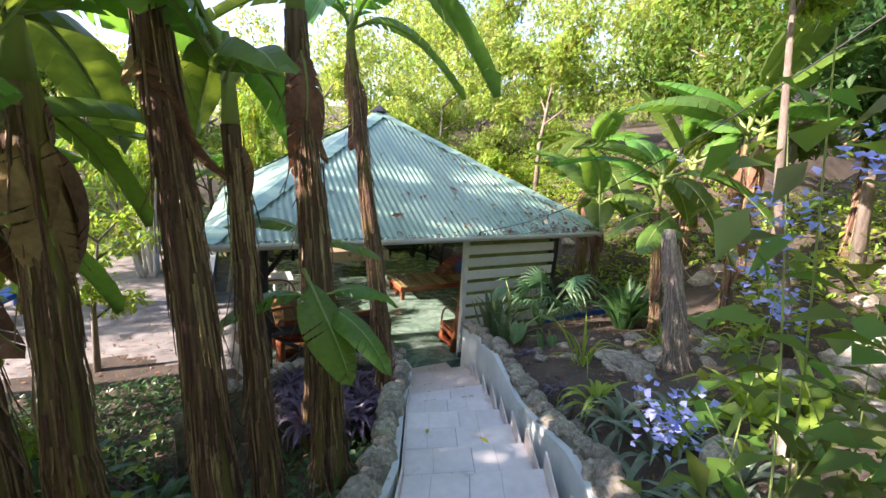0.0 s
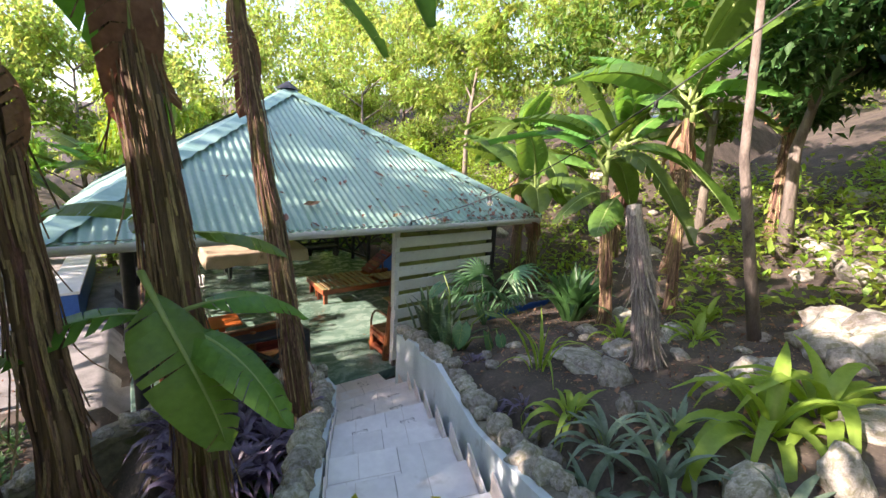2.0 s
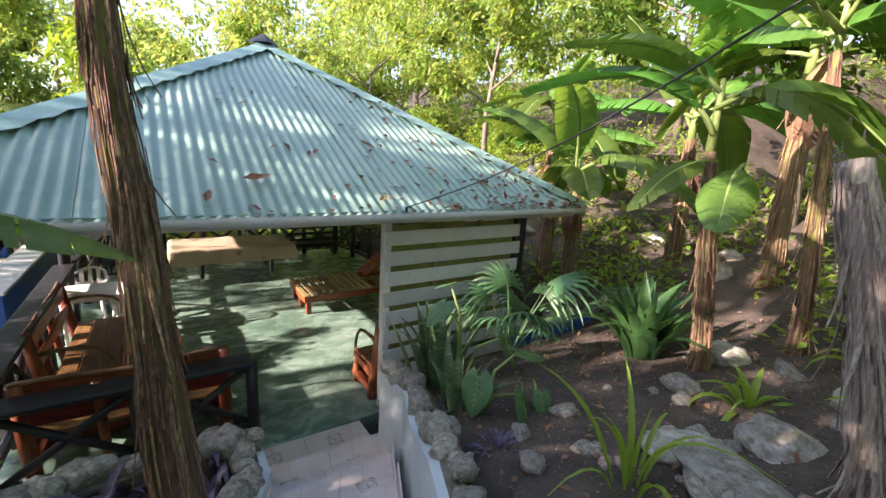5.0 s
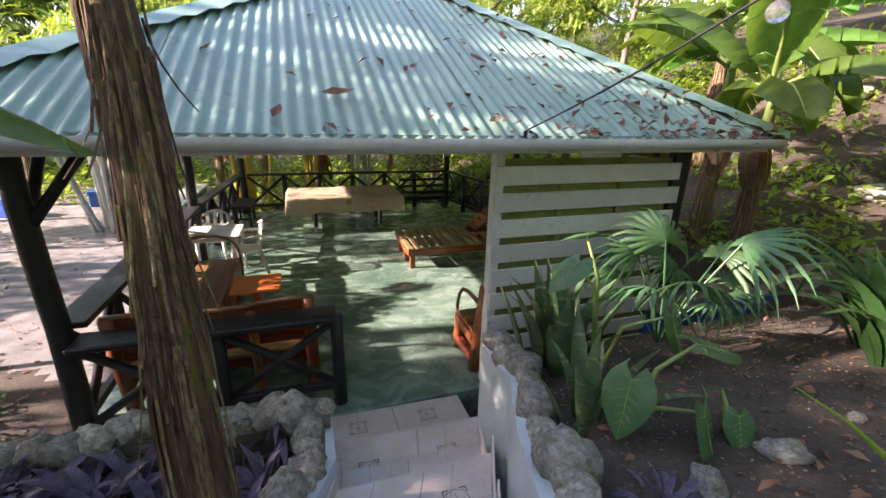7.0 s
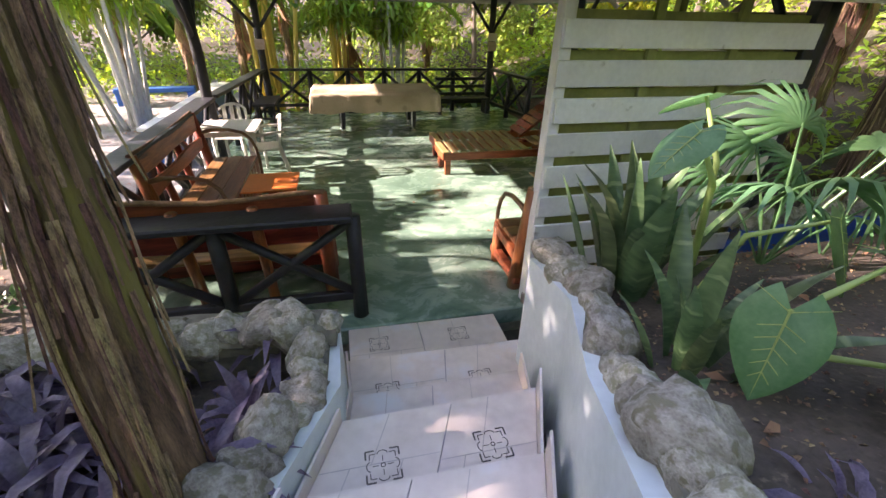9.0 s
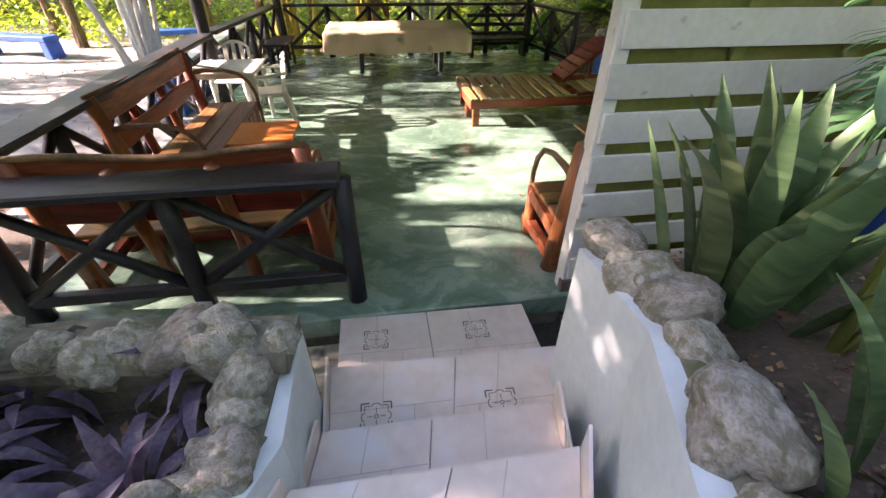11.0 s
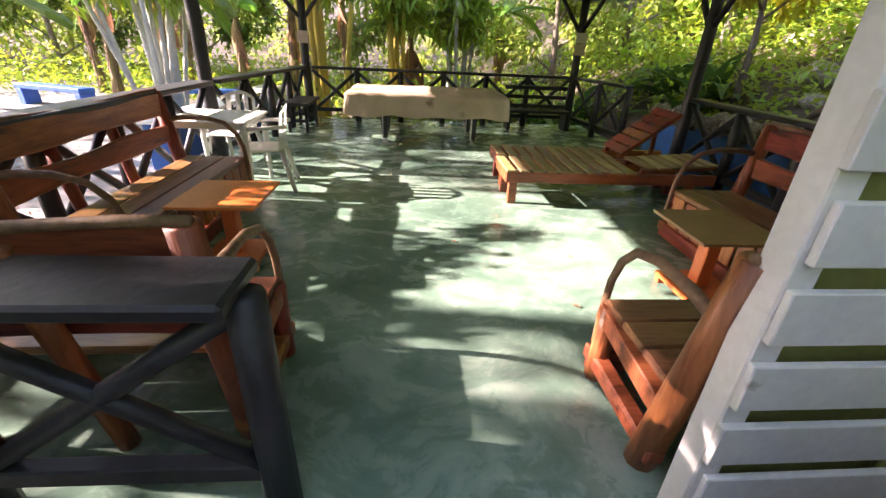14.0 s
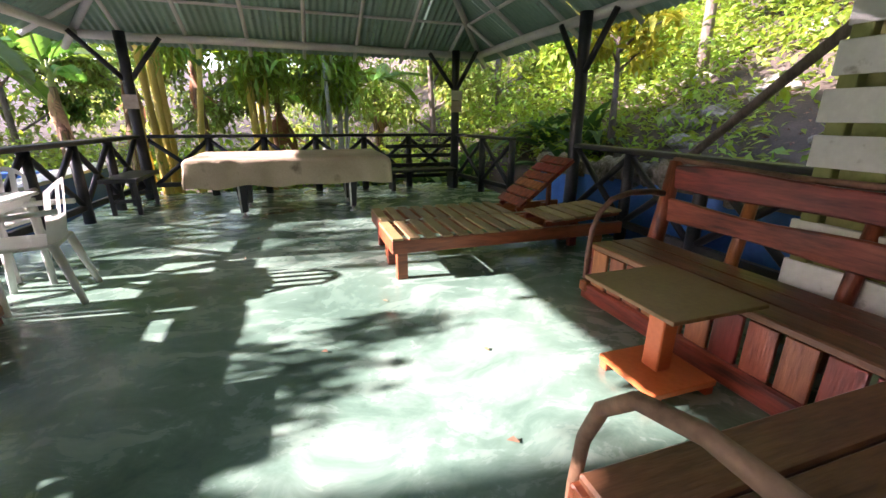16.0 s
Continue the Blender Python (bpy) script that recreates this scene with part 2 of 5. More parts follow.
def trowelled(m):
    """Swirled trowel marks, worn pale patches and uneven polish for the painted floor."""
    nt = m.node_tree
    N, L = nt.nodes, nt.links
    b = N["Principled BSDF"]
    tc = N.new("ShaderNodeTexCoord")
    warp = N.new("ShaderNodeTexNoise")
    warp.inputs["Scale"].default_value, warp.inputs["Detail"].default_value = 1.1, 3
    L.new(tc.outputs["Object"], warp.inputs[0])
    add = N.new("ShaderNodeMix")
    add.data_type = "RGBA"
    add.blend_type = "ADD"
    add.inputs[0].default_value = 0.9
    L.new(tc.outputs["Object"], add.inputs[6]), L.new(warp.outputs["Color"], add.inputs[7])
    mp = N.new("ShaderNodeMapping")
    mp.inputs["Scale"].default_value, mp.inputs["Rotation"].default_value = (1.0, 1.5, 1.0), (0, 0, 0.5)
    L.new(add.outputs[2], mp.inputs[0])
    sw = N.new("ShaderNodeTexNoise")
    sw.inputs["Scale"].default_value, sw.inputs["Detail"].default_value, sw.inputs["Roughness"].default_value = 3.2, 9, 0.66
    L.new(mp.outputs[0], sw.inputs[0])
    big = N.new("ShaderNodeTexNoise")
    big.inputs["Scale"].default_value, big.inputs["Detail"].default_value = 0.9, 4
    L.new(tc.outputs["Object"], big.inputs[0])
    mix = N.new("ShaderNodeMix")
    mix.data_type = "FLOAT"
    mix.inputs[0].default_value = 0.4
    L.new(sw.outputs["Fac"], mix.inputs[2]), L.new(big.outputs["Fac"], mix.inputs[3])
    ramp = N.new("ShaderNodeValToRGB")
    e = ramp.color_ramp.elements
    e[0].position, e[1].position = 0.34, 0.70
    e[0].color, e[1].color = (0.075, 0.14, 0.105, 1), (0.40, 0.50, 0.43, 1)
    k = e.new(0.46)
    k.color = (0.135, 0.235, 0.18, 1)
    k = e.new(0.56)
    k.color = (0.23, 0.345, 0.275, 1)
    L.new(mix.outputs[0], ramp.inputs[0]), L.new(ramp.outputs[0], b.inputs["Base Color"])
    rr = N.new("ShaderNodeMapRange")
    rr.inputs[1].default_value, rr.inputs[2].default_value = 0.3, 0.7
    rr.inputs[3].default_value, rr.inputs[4].default_value = 0.16, 0.36
    L.new(sw.outputs["Fac"], rr.inputs[0]), L.new(rr.outputs[0], b.inputs["Roughness"])
    bp = N.new("ShaderNodeBump")
    bp.inputs["Strength"].default_value, bp.inputs["Distance"].default_value = 0.12, 0.01
    L.new(sw.outputs["Fac"], bp.inputs["Height"]), L.new(bp.outputs[0], b.inputs["Normal"])


trowelled(M["floor"])
glass = bpy.data.materials.new("bulb_glass")
glass.use_nodes = True
glass.node_tree.nodes["Principled BSDF"].inputs["Transmission Weight"].default_value = 0.9
glass.node_tree.nodes["Principled BSDF"].inputs["Roughness"].default_value = 0.08
M["glass"] = glass

# ---- building helpers ----
SHIFT = {}


def thing(name, label, category, group="", kind="", at=(0, 0, 0)):
    """A top-level Empty at its base; its parts are given in world places."""
    ob = new(name)
    ob.location = at
    ob.empty_display_size = 0.1
    SHIFT[ob.name] = Vector(at)
    return tagged(ob, label, category, group, kind)


def root_shift(ob):
    while ob.parent:
        ob = ob.parent
    return SHIFT.get(ob.name, Vector((0, 0, 0)))


def link_mesh(name, me, material, parent=None, label="", smooth=False):
    me.materials.append(M[material])
    if smooth:
        me.shade_smooth()
    ob = new(name, me)
    if parent:
        ob.parent = parent
    if label:
        ob["label"] = label
    return ob


def part(name, bm, material, parent=None, label="", smooth=False):
    if parent:
        s = root_shift(parent)
        if s.length > 0:
            bmesh.ops.translate(bm, verts=bm.verts, vec=-s)
    me = bpy.data.meshes.new(name)
    bm.to_mesh(me)
    bm.free()
    return link_mesh(name, me, material, parent, label, smooth)


def box(bm, x0, x1, y0, y1, z0, z1, m=None, bevel=0.0):
    vs = [bm.verts.new(p) for p in ((x0, y0, z0), (x1, y0, z0), (x1, y1, z0), (x0, y1, z0), (x0, y0, z1), (x1, y0, z1), (x1, y1, z1), (x0, y1, z1))]
    fs = [bm.faces.new([vs[i] for i in f]) for f in ((3, 2, 1, 0), (4, 5, 6, 7), (0, 1, 5, 4), (1, 2, 6, 5), (2, 3, 7, 6), (3, 0, 4, 7))]
    if m is not None:
        bmesh.ops.transform(bm, matrix=m, verts=vs)
    if bevel:
        es = list({e for f in fs for e in f.edges})
        bmesh.ops.bevel(bm, geom=es, offset=bevel, segments=1, affect="EDGES")
    return vs


def boxm(x0, x1, y0, y1, z0, z1, m=None, bevel=0.006):
    bm = bmesh.new()
    box(bm, x0, x1, y0, y1, z0, z1, m, bevel)
    return bm


def beam(a, b, w, h, bevel=0.006, up=(0, 0, 1)):
    """A squared bar from a to b, w wide and h high."""
    a, b = Vector(a), Vector(b)
    d = (b - a)
    y = d.normalized()
    x = y.cross(Vector(up))
    if x.length < 1e-3:
        x = Vector((1, 0, 0))
    x.normalize()
    z = x.cross(y)
    m = Matrix((x, y, z)).transposed().to_4x4()
    m.translation = a
    return boxm(-w / 2, w / 2, 0, d.length, -h / 2, h / 2, m, bevel)


def tube(bm, pts, radii, seg=10, wobble=0.0, rng=None, cap=True):
    pts = [Vector(p) for p in pts]
    if not hasattr(radii, "__len__"):
        radii = [radii] * len(pts)
    rings = []
    ref = Vector((0.31, 0.95, 0.05))
    for i, p in enumerate(pts):
        d = (pts[min(i + 1, len(pts) - 1)] - pts[max(i - 1, 0)]).normalized()
        x = d.cross(ref)
        if x.length < 0.05:
            x = d.cross(Vector((1, 0, 0)))
        x.normalize()
        y = d.cross(x)
        ring = []
        for k in range(seg):
            a = 2 * math.pi * k / seg
            r = radii[i] * (1 + (rng.uniform(-wobble, wobble) if rng else 0))
            ring.append(bm.verts.new(p + x * math.cos(a) * r + y * math.sin(a) * r))
        rings.append(ring)
    for a, b in zip(rings, rings[1:]):
        for k in range(seg):
            bm.faces.new((a[k], a[(k + 1) % seg], b[(k + 1) % seg], b[k]))
    if cap:
        bm.faces.new(rings[0][::-1]), bm.faces.new(rings[-1])
    return bm


def tubem(pts, radii, seg=10, wobble=0.0, rng=None):
    return tube(bmesh.new(), pts, radii, seg, wobble, rng)


def lerp(a, b, t):
    return a + (b - a) * t


def rock_mesh(seed, sub=2):
    bm = bmesh.new()
    bmesh.ops.create_icosphere(bm, subdivisions=sub, radius=1)
    o = Vector((seed * 3.7, seed * 1.3, 0))
    for v in bm.verts:
        n = v.co.normalized()
        v.co = n * (1 + 0.36 * noise.noise(n * 1.1 + o) + 0.2 * noise.noise(n * 2.6 + o) + 0.09 * noise.noise(n * 6.0 + o))
    me = bpy.data.meshes.new("rock")
    bm.to_mesh(me)
    bm.free()
    me.shade_smooth()
    me.materials.append(M["rock"])
    return me


ROCKS = [rock_mesh(i, 3) for i in range(6)]


def put(name, me, m, parent=None, label=""):
    ob = new(name, me)
    if parent:
        ob.parent = parent
        m = Matrix.Translation(-root_shift(parent)) @ m
    ob.matrix_basis = m
    if label:
        ob["label"] = label
    return ob


# ---- ground ----
def smooth(a, b, x):
    t = min(max((x - a) / (b - a), 0), 1)
    return t * t * (3 - 2 * t)


def height(x, y):
    slope = min(max((6.15 - y) * 0.365, 0), 2.55) - 0.05
    right = 0.72 + min(max((6.2 - y) * 0.27, -0.2), 1.9) + 0.30 * max(x - 3.0, 0) * (1 if y < 6.2 else 0.5)
    left = slope - 0.12 - 0.42 * max(-2.6 - x, 0) * smooth(-2.2, -3.4, x)
    left = max(left, -0.35)
    if y < 6.0:
        left = max(left, 0.55 - 1.2 * max(-3.2 - x, 0)) if y > 4.9 else left
    k = smooth(-1.6, -0.4, x)
    near = lerp(left, right, k)
    yard = -0.38 + 0.02 * noise.noise(Vector((x, y, 0)))
    hill = 0.25 + 0.55 * max(x - 3.4, 0) if x < 12 else 0.25 + 0.55 * 8.6 + 0.2 * (x - 12)
    far = lerp(yard, hill, smooth(3.1, 3.8, x))
    z = lerp(near, far, smooth(6.0, 6.3, y))
    if x > 3.2:
        z = lerp(near, far, smooth(5.0, 9.0, y))
    d = math.hypot(x, y - 9)
    z += 0.05 * noise.noise(Vector((x * 0.9, y * 0.9, 3))) * smooth(1.0, 3.0, abs(x + 0.3) if y > 6.2 else 3)
    z += max(d - 26, 0) * 0.12
    return min(z, 14)


def stairs_clear(x, y):
    """True on the strip of the stairs."""
    if y > 6.7 or y < -2.5:
        return False
    cx = stair_x(y)
    return abs(x - cx) < 0.62


def stair_x(y):
    """The stairs' middle line."""
    if y > 5.33:
        return -0.93
    if y > 2.2:
        return lerp(-0.98, -2.32, (5.33 - y) / 3.13)
    return lerp(-2.32, -3.62, (2.2 - y) / 1.9)


def axis(lo, hi, fine_lo, fine_hi, step):
    out, v = [], fine_lo
    while v < fine_hi:
        out.append(v)
        v += step
    g, v = step, fine_hi
    while v < hi:
        out.append(v)
        g *= 1.25
        v += g
    out.append(hi)
    g, v = step, fine_lo
    while v > lo:
        g *= 1.25
        v -= g
        out.insert(0, max(v, lo))
    return out


gx, gy = axis(-150, 150, -8, 8, 0.16), axis(-120, 160, -3, 17, 0.16)
bm = bmesh.new()
grid = [[bm.verts.new((x, y, height(x, y) - (1.1 if stairs_clear(x, y) else 0) - (0.25 if -3.6 < x < 3.0 and 6.4 < y < 15 else 0))) for x in gx] for y in gy]
for j in range(len(gy) - 1):
    for i in range(len(gx) - 1):
        f = bm.faces.new((grid[j][i], grid[j][i + 1], grid[j + 1][i + 1], grid[j + 1][i]))
        f.smooth = True
        cx, cy = (gx[i] + gx[i + 1]) / 2, (gy[j] + gy[j + 1]) / 2
        f.material_index = 1 if (cx < -3.5 + 0.2 * math.sin(cy * 3) and cy > 8.6 - 0.25 * (cx + 3.5) + 0.3 * math.sin(cx * 2) and cx > -14 and cy < 24 + math.sin(cx)) else 0
ground = part("ground", bm, "soil")
ground.data.materials.append(M["gravel"])
tagged(ground, "dark garden soil running into a pale gravel yard", "ground", kind="structure")

# ---- pavilion: slab, posts, roof ----
X0, X1, Y0, Y1 = -3.35, 2.75, 6.62, 14.85
floor = part("floor", boxm(X0, X1, Y0, Y1, -0.16, 0.0, None, 0.012), "floor")
tagged(floor, "worn green painted concrete pavilion floor", "floor", kind="structure")
edge = part("slab_footing", boxm(X0 + 0.03, X1 - 0.03, Y0 + 0.03, Y1 - 0.03, -0.9, -0.165), "slab_edge")
tagged(edge, "mossy concrete footing under the pavilion floor", "footing", kind="structure")

APEX = Vector((-0.3, 10.7, 4.55))
EAVE = 2.36
CORN = [Vector((-3.95, 6.38, EAVE)), Vector((2.95, 6.38, EAVE)), Vector((3.2, 15.25, EAVE)), Vector((-3.8, 15.25, EAVE))]
roof = thing("roof", "green corrugated metal hip roof with fallen leaves", "roof", kind="structure", at=(-0.3, 10.7, EAVE))
rng = random.Random(4)


def roof_side(a, b, sheets):
    """One triangular slope in corrugated sheets, running up from the eave a-b to the apex."""
    u = (b - a).normalized()
    w = (b - a).length
    foot = a + u * (APEX - a).dot(u)
    v = APEX - foot
    uc = (foot - a).length
    n = u.cross(v).normalized()
    pitch = 0.105
    for s in range(sheets):
        s0, s1 = w * s / sheets, w * (s + 1) / sheets
        k = int((s1 - s0) / pitch * 8) + 1
        bm = bmesh.new()
        prev = None
        for i in range(k + 1):
            uu = s0 + (s1 - s0) * i / k
            top = uu / uc if uu < uc else (w - uu) / (w - uc)
            z = n * (0.0125 * math.cos(2 * math.pi * uu / pitch) + (0.006 if s % 2 else 0.0))
            col = [bm.verts.new(a + u * uu + v * (top * q) + z - v * (0.012 if q == 0 else 0)) for q in (0, 0.5, 1)]
            if prev:
                for q in range(2):
                    try:
                        bm.faces.new((prev[q], col[q], col[q + 1], prev[q + 1]))
                    except ValueError:
                        pass
            prev = col
        part("roof_sheet", bm, "roof", roof, smooth=True)


for i, (p, q, c) in enumerate(((0, 1, 9), (1, 2, 10), (2, 3, 9), (3, 0, 10))):
    roof_side(CORN[p], CORN[q], c)
for c in CORN:
    d = (APEX - c)
    side = d.cross(Vector((0, 0, 1))).normalized()
    bm = bmesh.new()
    for sgn in (-1, 1):
        rows = []
        for i in range(41):
            p = c + d * (i / 40)
            drop = 0.075 + (0.012 if i % 2 else -0.012)
            rows.append((bm.verts.new(p + Vector((0, 0, 0.06))), bm.verts.new(p + side * sgn * 0.2 + Vector((0, 0, 0.06 - drop)))))
        for r, s in zip(rows, rows[1:]):
            bm.faces.new((r[0], s[0], s[1], r[1]))
    part("ridge_cap", bm, "ridge", roof)
bm = bmesh.new()
bmesh.ops.create_cone(bm, cap_ends=True, segments=4, radius1=0.26, radius2=0.02, depth=0.16, matrix=Matrix.Translation(APEX + Vector((0, 0, 0.10))))
part("apex_cap", bm, "black", roof, "dark lead cap")

# rafters, purlins and eave beams under the sheets
frame_roof = thing("roof_frame", "white painted pole rafters under the roof", "roof frame", kind="structure", at=(-0.3, 10.7, EAVE))
low = Vector((0, 0, -0.10))
for p, q in ((0, 1), (1, 2), (2, 3), (3, 0)):
    a, b = CORN[p], CORN[q]
    ia, ib = lerp(a, APEX, 0.09) + Vector((0, 0, -0.16)), lerp(b, APEX, 0.09) + Vector((0, 0, -0.16))
    part("eave_beam", tubem([lerp(ia, ib, t / 8) + Vector((0, 0, rng.uniform(-0.012, 0.012))) for t in range(9)], 0.062, 8), "white", frame_roof, smooth=True)
    part("hip_rafter", tubem([a + low, lerp(a, APEX, 0.98) + low], 0.05, 8), "white", frame_roof, smooth=True)
    for k in range(1, 8):
        t = k / 8
        e = lerp(a, b, t) + low
        m = min(t, 1 - t) * 2
        foot = lerp(a, b, 0.5)
        v = APEX - foot
        part("rafter", tubem([e, e + v * (m * 0.97)], 0.032, 7), "white", frame_roof, smooth=True)
    for k in (0.22, 0.42, 0.62, 0.8):
        part("purlin", beam(lerp(a, APEX, k) + low * 0.45, lerp(b, APEX, k) + low * 0.45, 0.05, 0.035), "white", frame_roof)

# gutter: a split pipe along the front eave
bm = bmesh.new()
rows = []
for i in range(25):
    x = lerp(-3.85, 2.78, i / 24)
    ring = [bm.verts.new((x, 6.33 + 0.055 * math.cos(a), EAVE - 0.035 + 0.055 * math.sin(a) - 0.03 * math.sin(math.pi * i / 24) * 0.3)) for a in [radians(d) for d in range(150, 421, 27)]]
    rows.append(ring)
for r, s in zip(rows, rows[1:]):
    for k in range(len(r) - 1):
        bm.faces.new((r[k], s[k], s[k + 1], r[k + 1]))
gut = part("gutter", bm, "pvc", None, smooth=True)
tagged(gut, "white plastic rain gutter along the roof eave", "gutter", kind="structure")
bm = boxm(-3.8, 2.75, 6.40, 6.425, EAVE - 0.13, EAVE - 0.01)
tagged(part("trim", bm, "white"), "white fascia board behind the gutter", "fascia", kind="structure")


def post(x, y, braces, papers=0):
    t = thing("pavilion_post", "black painted round timber post with angled braces", "post", "posts of the pavilion", "structure", (x, y, 0))
    r = random.Random(int(x * 10 + y))
    part("pole", tubem([(x + r.uniform(-0.01, 0.01), y + r.uniform(-0.01, 0.01), z) for z in (0, 0.5, 1, 1.5, 2.0, 2.42)], [0.085, 0.08, 0.075, 0.075, 0.07, 0.075], 12), "black", t, smooth=True)
    for dx, dy in braces:
        part("brace", tubem([(x, y, 1.72), (x + dx * 0.5, y + dy * 0.5, 2.36)], [0.04, 0.035], 8), "black", t, smooth=True)
    if papers:
        part("notice", boxm(x - 0.1, x + 0.1, y - 0.094, y - 0.088, 1.36, 1.56, None, 0), "paper", t, "faded paper notice")
        if papers > 1:
            part("notice", boxm(x - 0.105, x + 0.1, y - 0.096, y - 0.091, 1.57, 1.74, None, 0), "paper2", t, "white paper notice")


post(-3.2, 6.85, ((1, 0), (0, 1)))
post(-3.2, 11.1, ((0, 1), (0, -1)))
post(-2.85, 14.55, ((1, 0), (-1, -0.6)), 1)
post(2.32, 14.55, ((-1, 0), (0.4, -1)), 2)
post(2.68, 11.25, ((0, 1), (0, -1)))
post(2.1, 6.75, ((0, 1),))


def railing(a, b, spans, name="railing", top_w=0.2, top=0.955, ends=(True, True)):
    """A black timber rail with crossed braces."""
    a, b = Vector((*a, 0)), Vector((*b, 0))
    t = thing(name, "black painted timber railing with crossed braces", "railing", "railings of the pavilion", "structure", lerp(a, b, 0.5))
    up = Vector((0, 0, 1))
    part("top_rail", beam(a + up * top, b + up * top, top_w, 0.05, 0.012), "black", t)
    part("bottom_rail", beam(a + up * 0.2, b + up * 0.2, 0.06, 0.07), "black", t)
    for i in range(spans + 1):
        if (i == 0 and not ends[0]) or (i == spans and not ends[1]):
            continue
        p = lerp(a, b, i / spans)
        part("rail_post", tubem([p, p + up * 0.5, p + up * (top - 0.02)], [0.06, 0.056, 0.055], 10), "black", t, smooth=True)
    for i in range(spans):
        p, q = lerp(a, b, i / spans), lerp(a, b, (i + 1) / spans)
        part("cross_brace", tubem([p + up * 0.2, q + up * (top - 0.05)], 0.034, 8), "black", t, smooth=True)
        part("cross_brace", tubem([p + up * (top - 0.05), q + up * 0.2], 0.034, 8), "black", t, smooth=True)
    return t


railing((-3.12, 6.80), (-1.30, 6.79), 2, top_w=0.26, top=0.885, ends=(False, True))
railing((-3.2, 6.95), (-3.2, 11.0), 5, top_w=0.26, ends=(False, False))
railing((-3.18, 11.2), (-2.92, 14.5), 4, ends=(False, False))
railing((-2.75, 14.55), (2.24, 14.55), 6, top_w=0.14, ends=(False, False))
railing((2.36, 14.45), (2.62, 12.75), 2, top_w=0.16, ends=(False, True))
railing((2.68, 11.15), (2.6, 7.6), 4, top_w=0.18, ends=(False, True))

# slatted front wall
wall = thing("wall_south", "white painted slatted board wall with open gaps", "wall", kind="structure", at=(1.0, 6.64, 0))
rng = random.Random(8)
part("corner_post", boxm(0.03, 0.115, 6.66, 6.76, 0, 2.32), "white", wall)
part("end_post", boxm(1.93, 2.02, 6.66, 6.76, 0, 2.32), "black", wall)
for x in (0.66, 1.3):
    part("stud", boxm(x, x + 0.07, 6.661, 6.697, 0, 2.3), "olive", wall)
for k in range(9):
    z = 0.12 + 0.228 * k
    tilt = rng.uniform(-0.006, 0.006)
    part("board", boxm(0.04 + rng.uniform(-0.02, 0.015), 1.99 + rng.uniform(-0.02, 0.02), 6.632, 6.658, z, z + 0.160, Matrix.Rotation(tilt * 0.5, 4, "Y"), 0.004), "white", wall)
    part("inner_board", boxm(0.12, 1.925, 6.70, 6.72, z + 0.09, z + 0.214, None, 0.003), "olive", wall, "olive inner board")
part("sill_plank", boxm(0.02, 2.0, 6.64, 6.69, 0.005, 0.10), "bark", wall, "rotten grey bottom plank")

side = thing("wall_east", "white painted slatted side wall with open gaps", "wall", kind="structure", at=(2.1, 7.5, 0))
part("edge_post", boxm(2.06, 2.15, 8.18, 8.27, 0, 2.32), "olive", side)
for k in range(9):
    z = 0.12 + 0.228 * k
    part("board", boxm(2.055, 2.085, 6.78, 8.3 + rng.uniform(-0.02, 0.02), z, z + 0.165, None, 0.004), "white", side)
    part("outer_board", boxm(2.10, 2.12, 6.78, 8.17, z + 0.155, z + 0.238, None, 0.003), "olive", side, "olive outer board")

# ---- stairs ----
stairs = thing("stairs", "garden stairs tiled in pinkish beige with printed medallions", "stairs", kind="structure", at=(-2.0, 3.5, 0))
NOSE = [(6.62, -0.012), (6.08, 0.17), (5.62, 0.355), (5.33, 0.54)]
y, z = 5.33, 0.54
while y > -1.1:
    y -= 0.415
    z += 0.153
    NOSE.append((y, min(z, 3.3)))
TILES = []


def nose_line(y):
    """Left and right ends of a step's front edge."""
    c = stair_x(y)
    turn = 0.0 if y > 5.2 else (0.30 if y > 2.4 else 0.42)
    turn *= min(max((5.0 - y) / 1.2, 0), 1)
    if y > 5.95:
        return Vector((-1.41, y, 0)), Vector((-0.25, y - 0.03, 0))
    half = 0.46
    d = Vector((math.cos(turn), -math.sin(turn), 0))
    m = Vector((c, y, 0))
    return m - d * half, m + d * half


for k in range(len(NOSE) - 1):
    (ya, za), (yb, zb) = NOSE[k], NOSE[k + 1]
    la, ra = nose_line(ya)
    lb, rb = nose_line(yb)
    if k > 0:
        f = (la - lb).normalized() * 0.02
        la, ra = la + f, ra + f
    back = (lb - la).normalized() * 0.06
    lb, rb = lb + back, rb + back
    bm = bmesh.new()
    up = Vector((0, 0, 1))
    lo = [bm.verts.new(p + up * (za - 0.25)) for p in (la, ra, rb, lb)]
    hi = [bm.verts.new(p + up * (za - 0.012)) for p in (la, ra, rb, lb)]
    bm.faces.new(hi[::1]), bm.faces.new(lo[::-1])
    for i in range(4):
        bm.faces.new((lo[i], lo[(i + 1) % 4], hi[(i + 1) % 4], hi[i]))
    bmesh.ops.recalc_face_normals(bm, faces=bm.faces)
    part("step", bm, "tileline", stairs)
    TILES.append((la, ra, lb, rb, za))


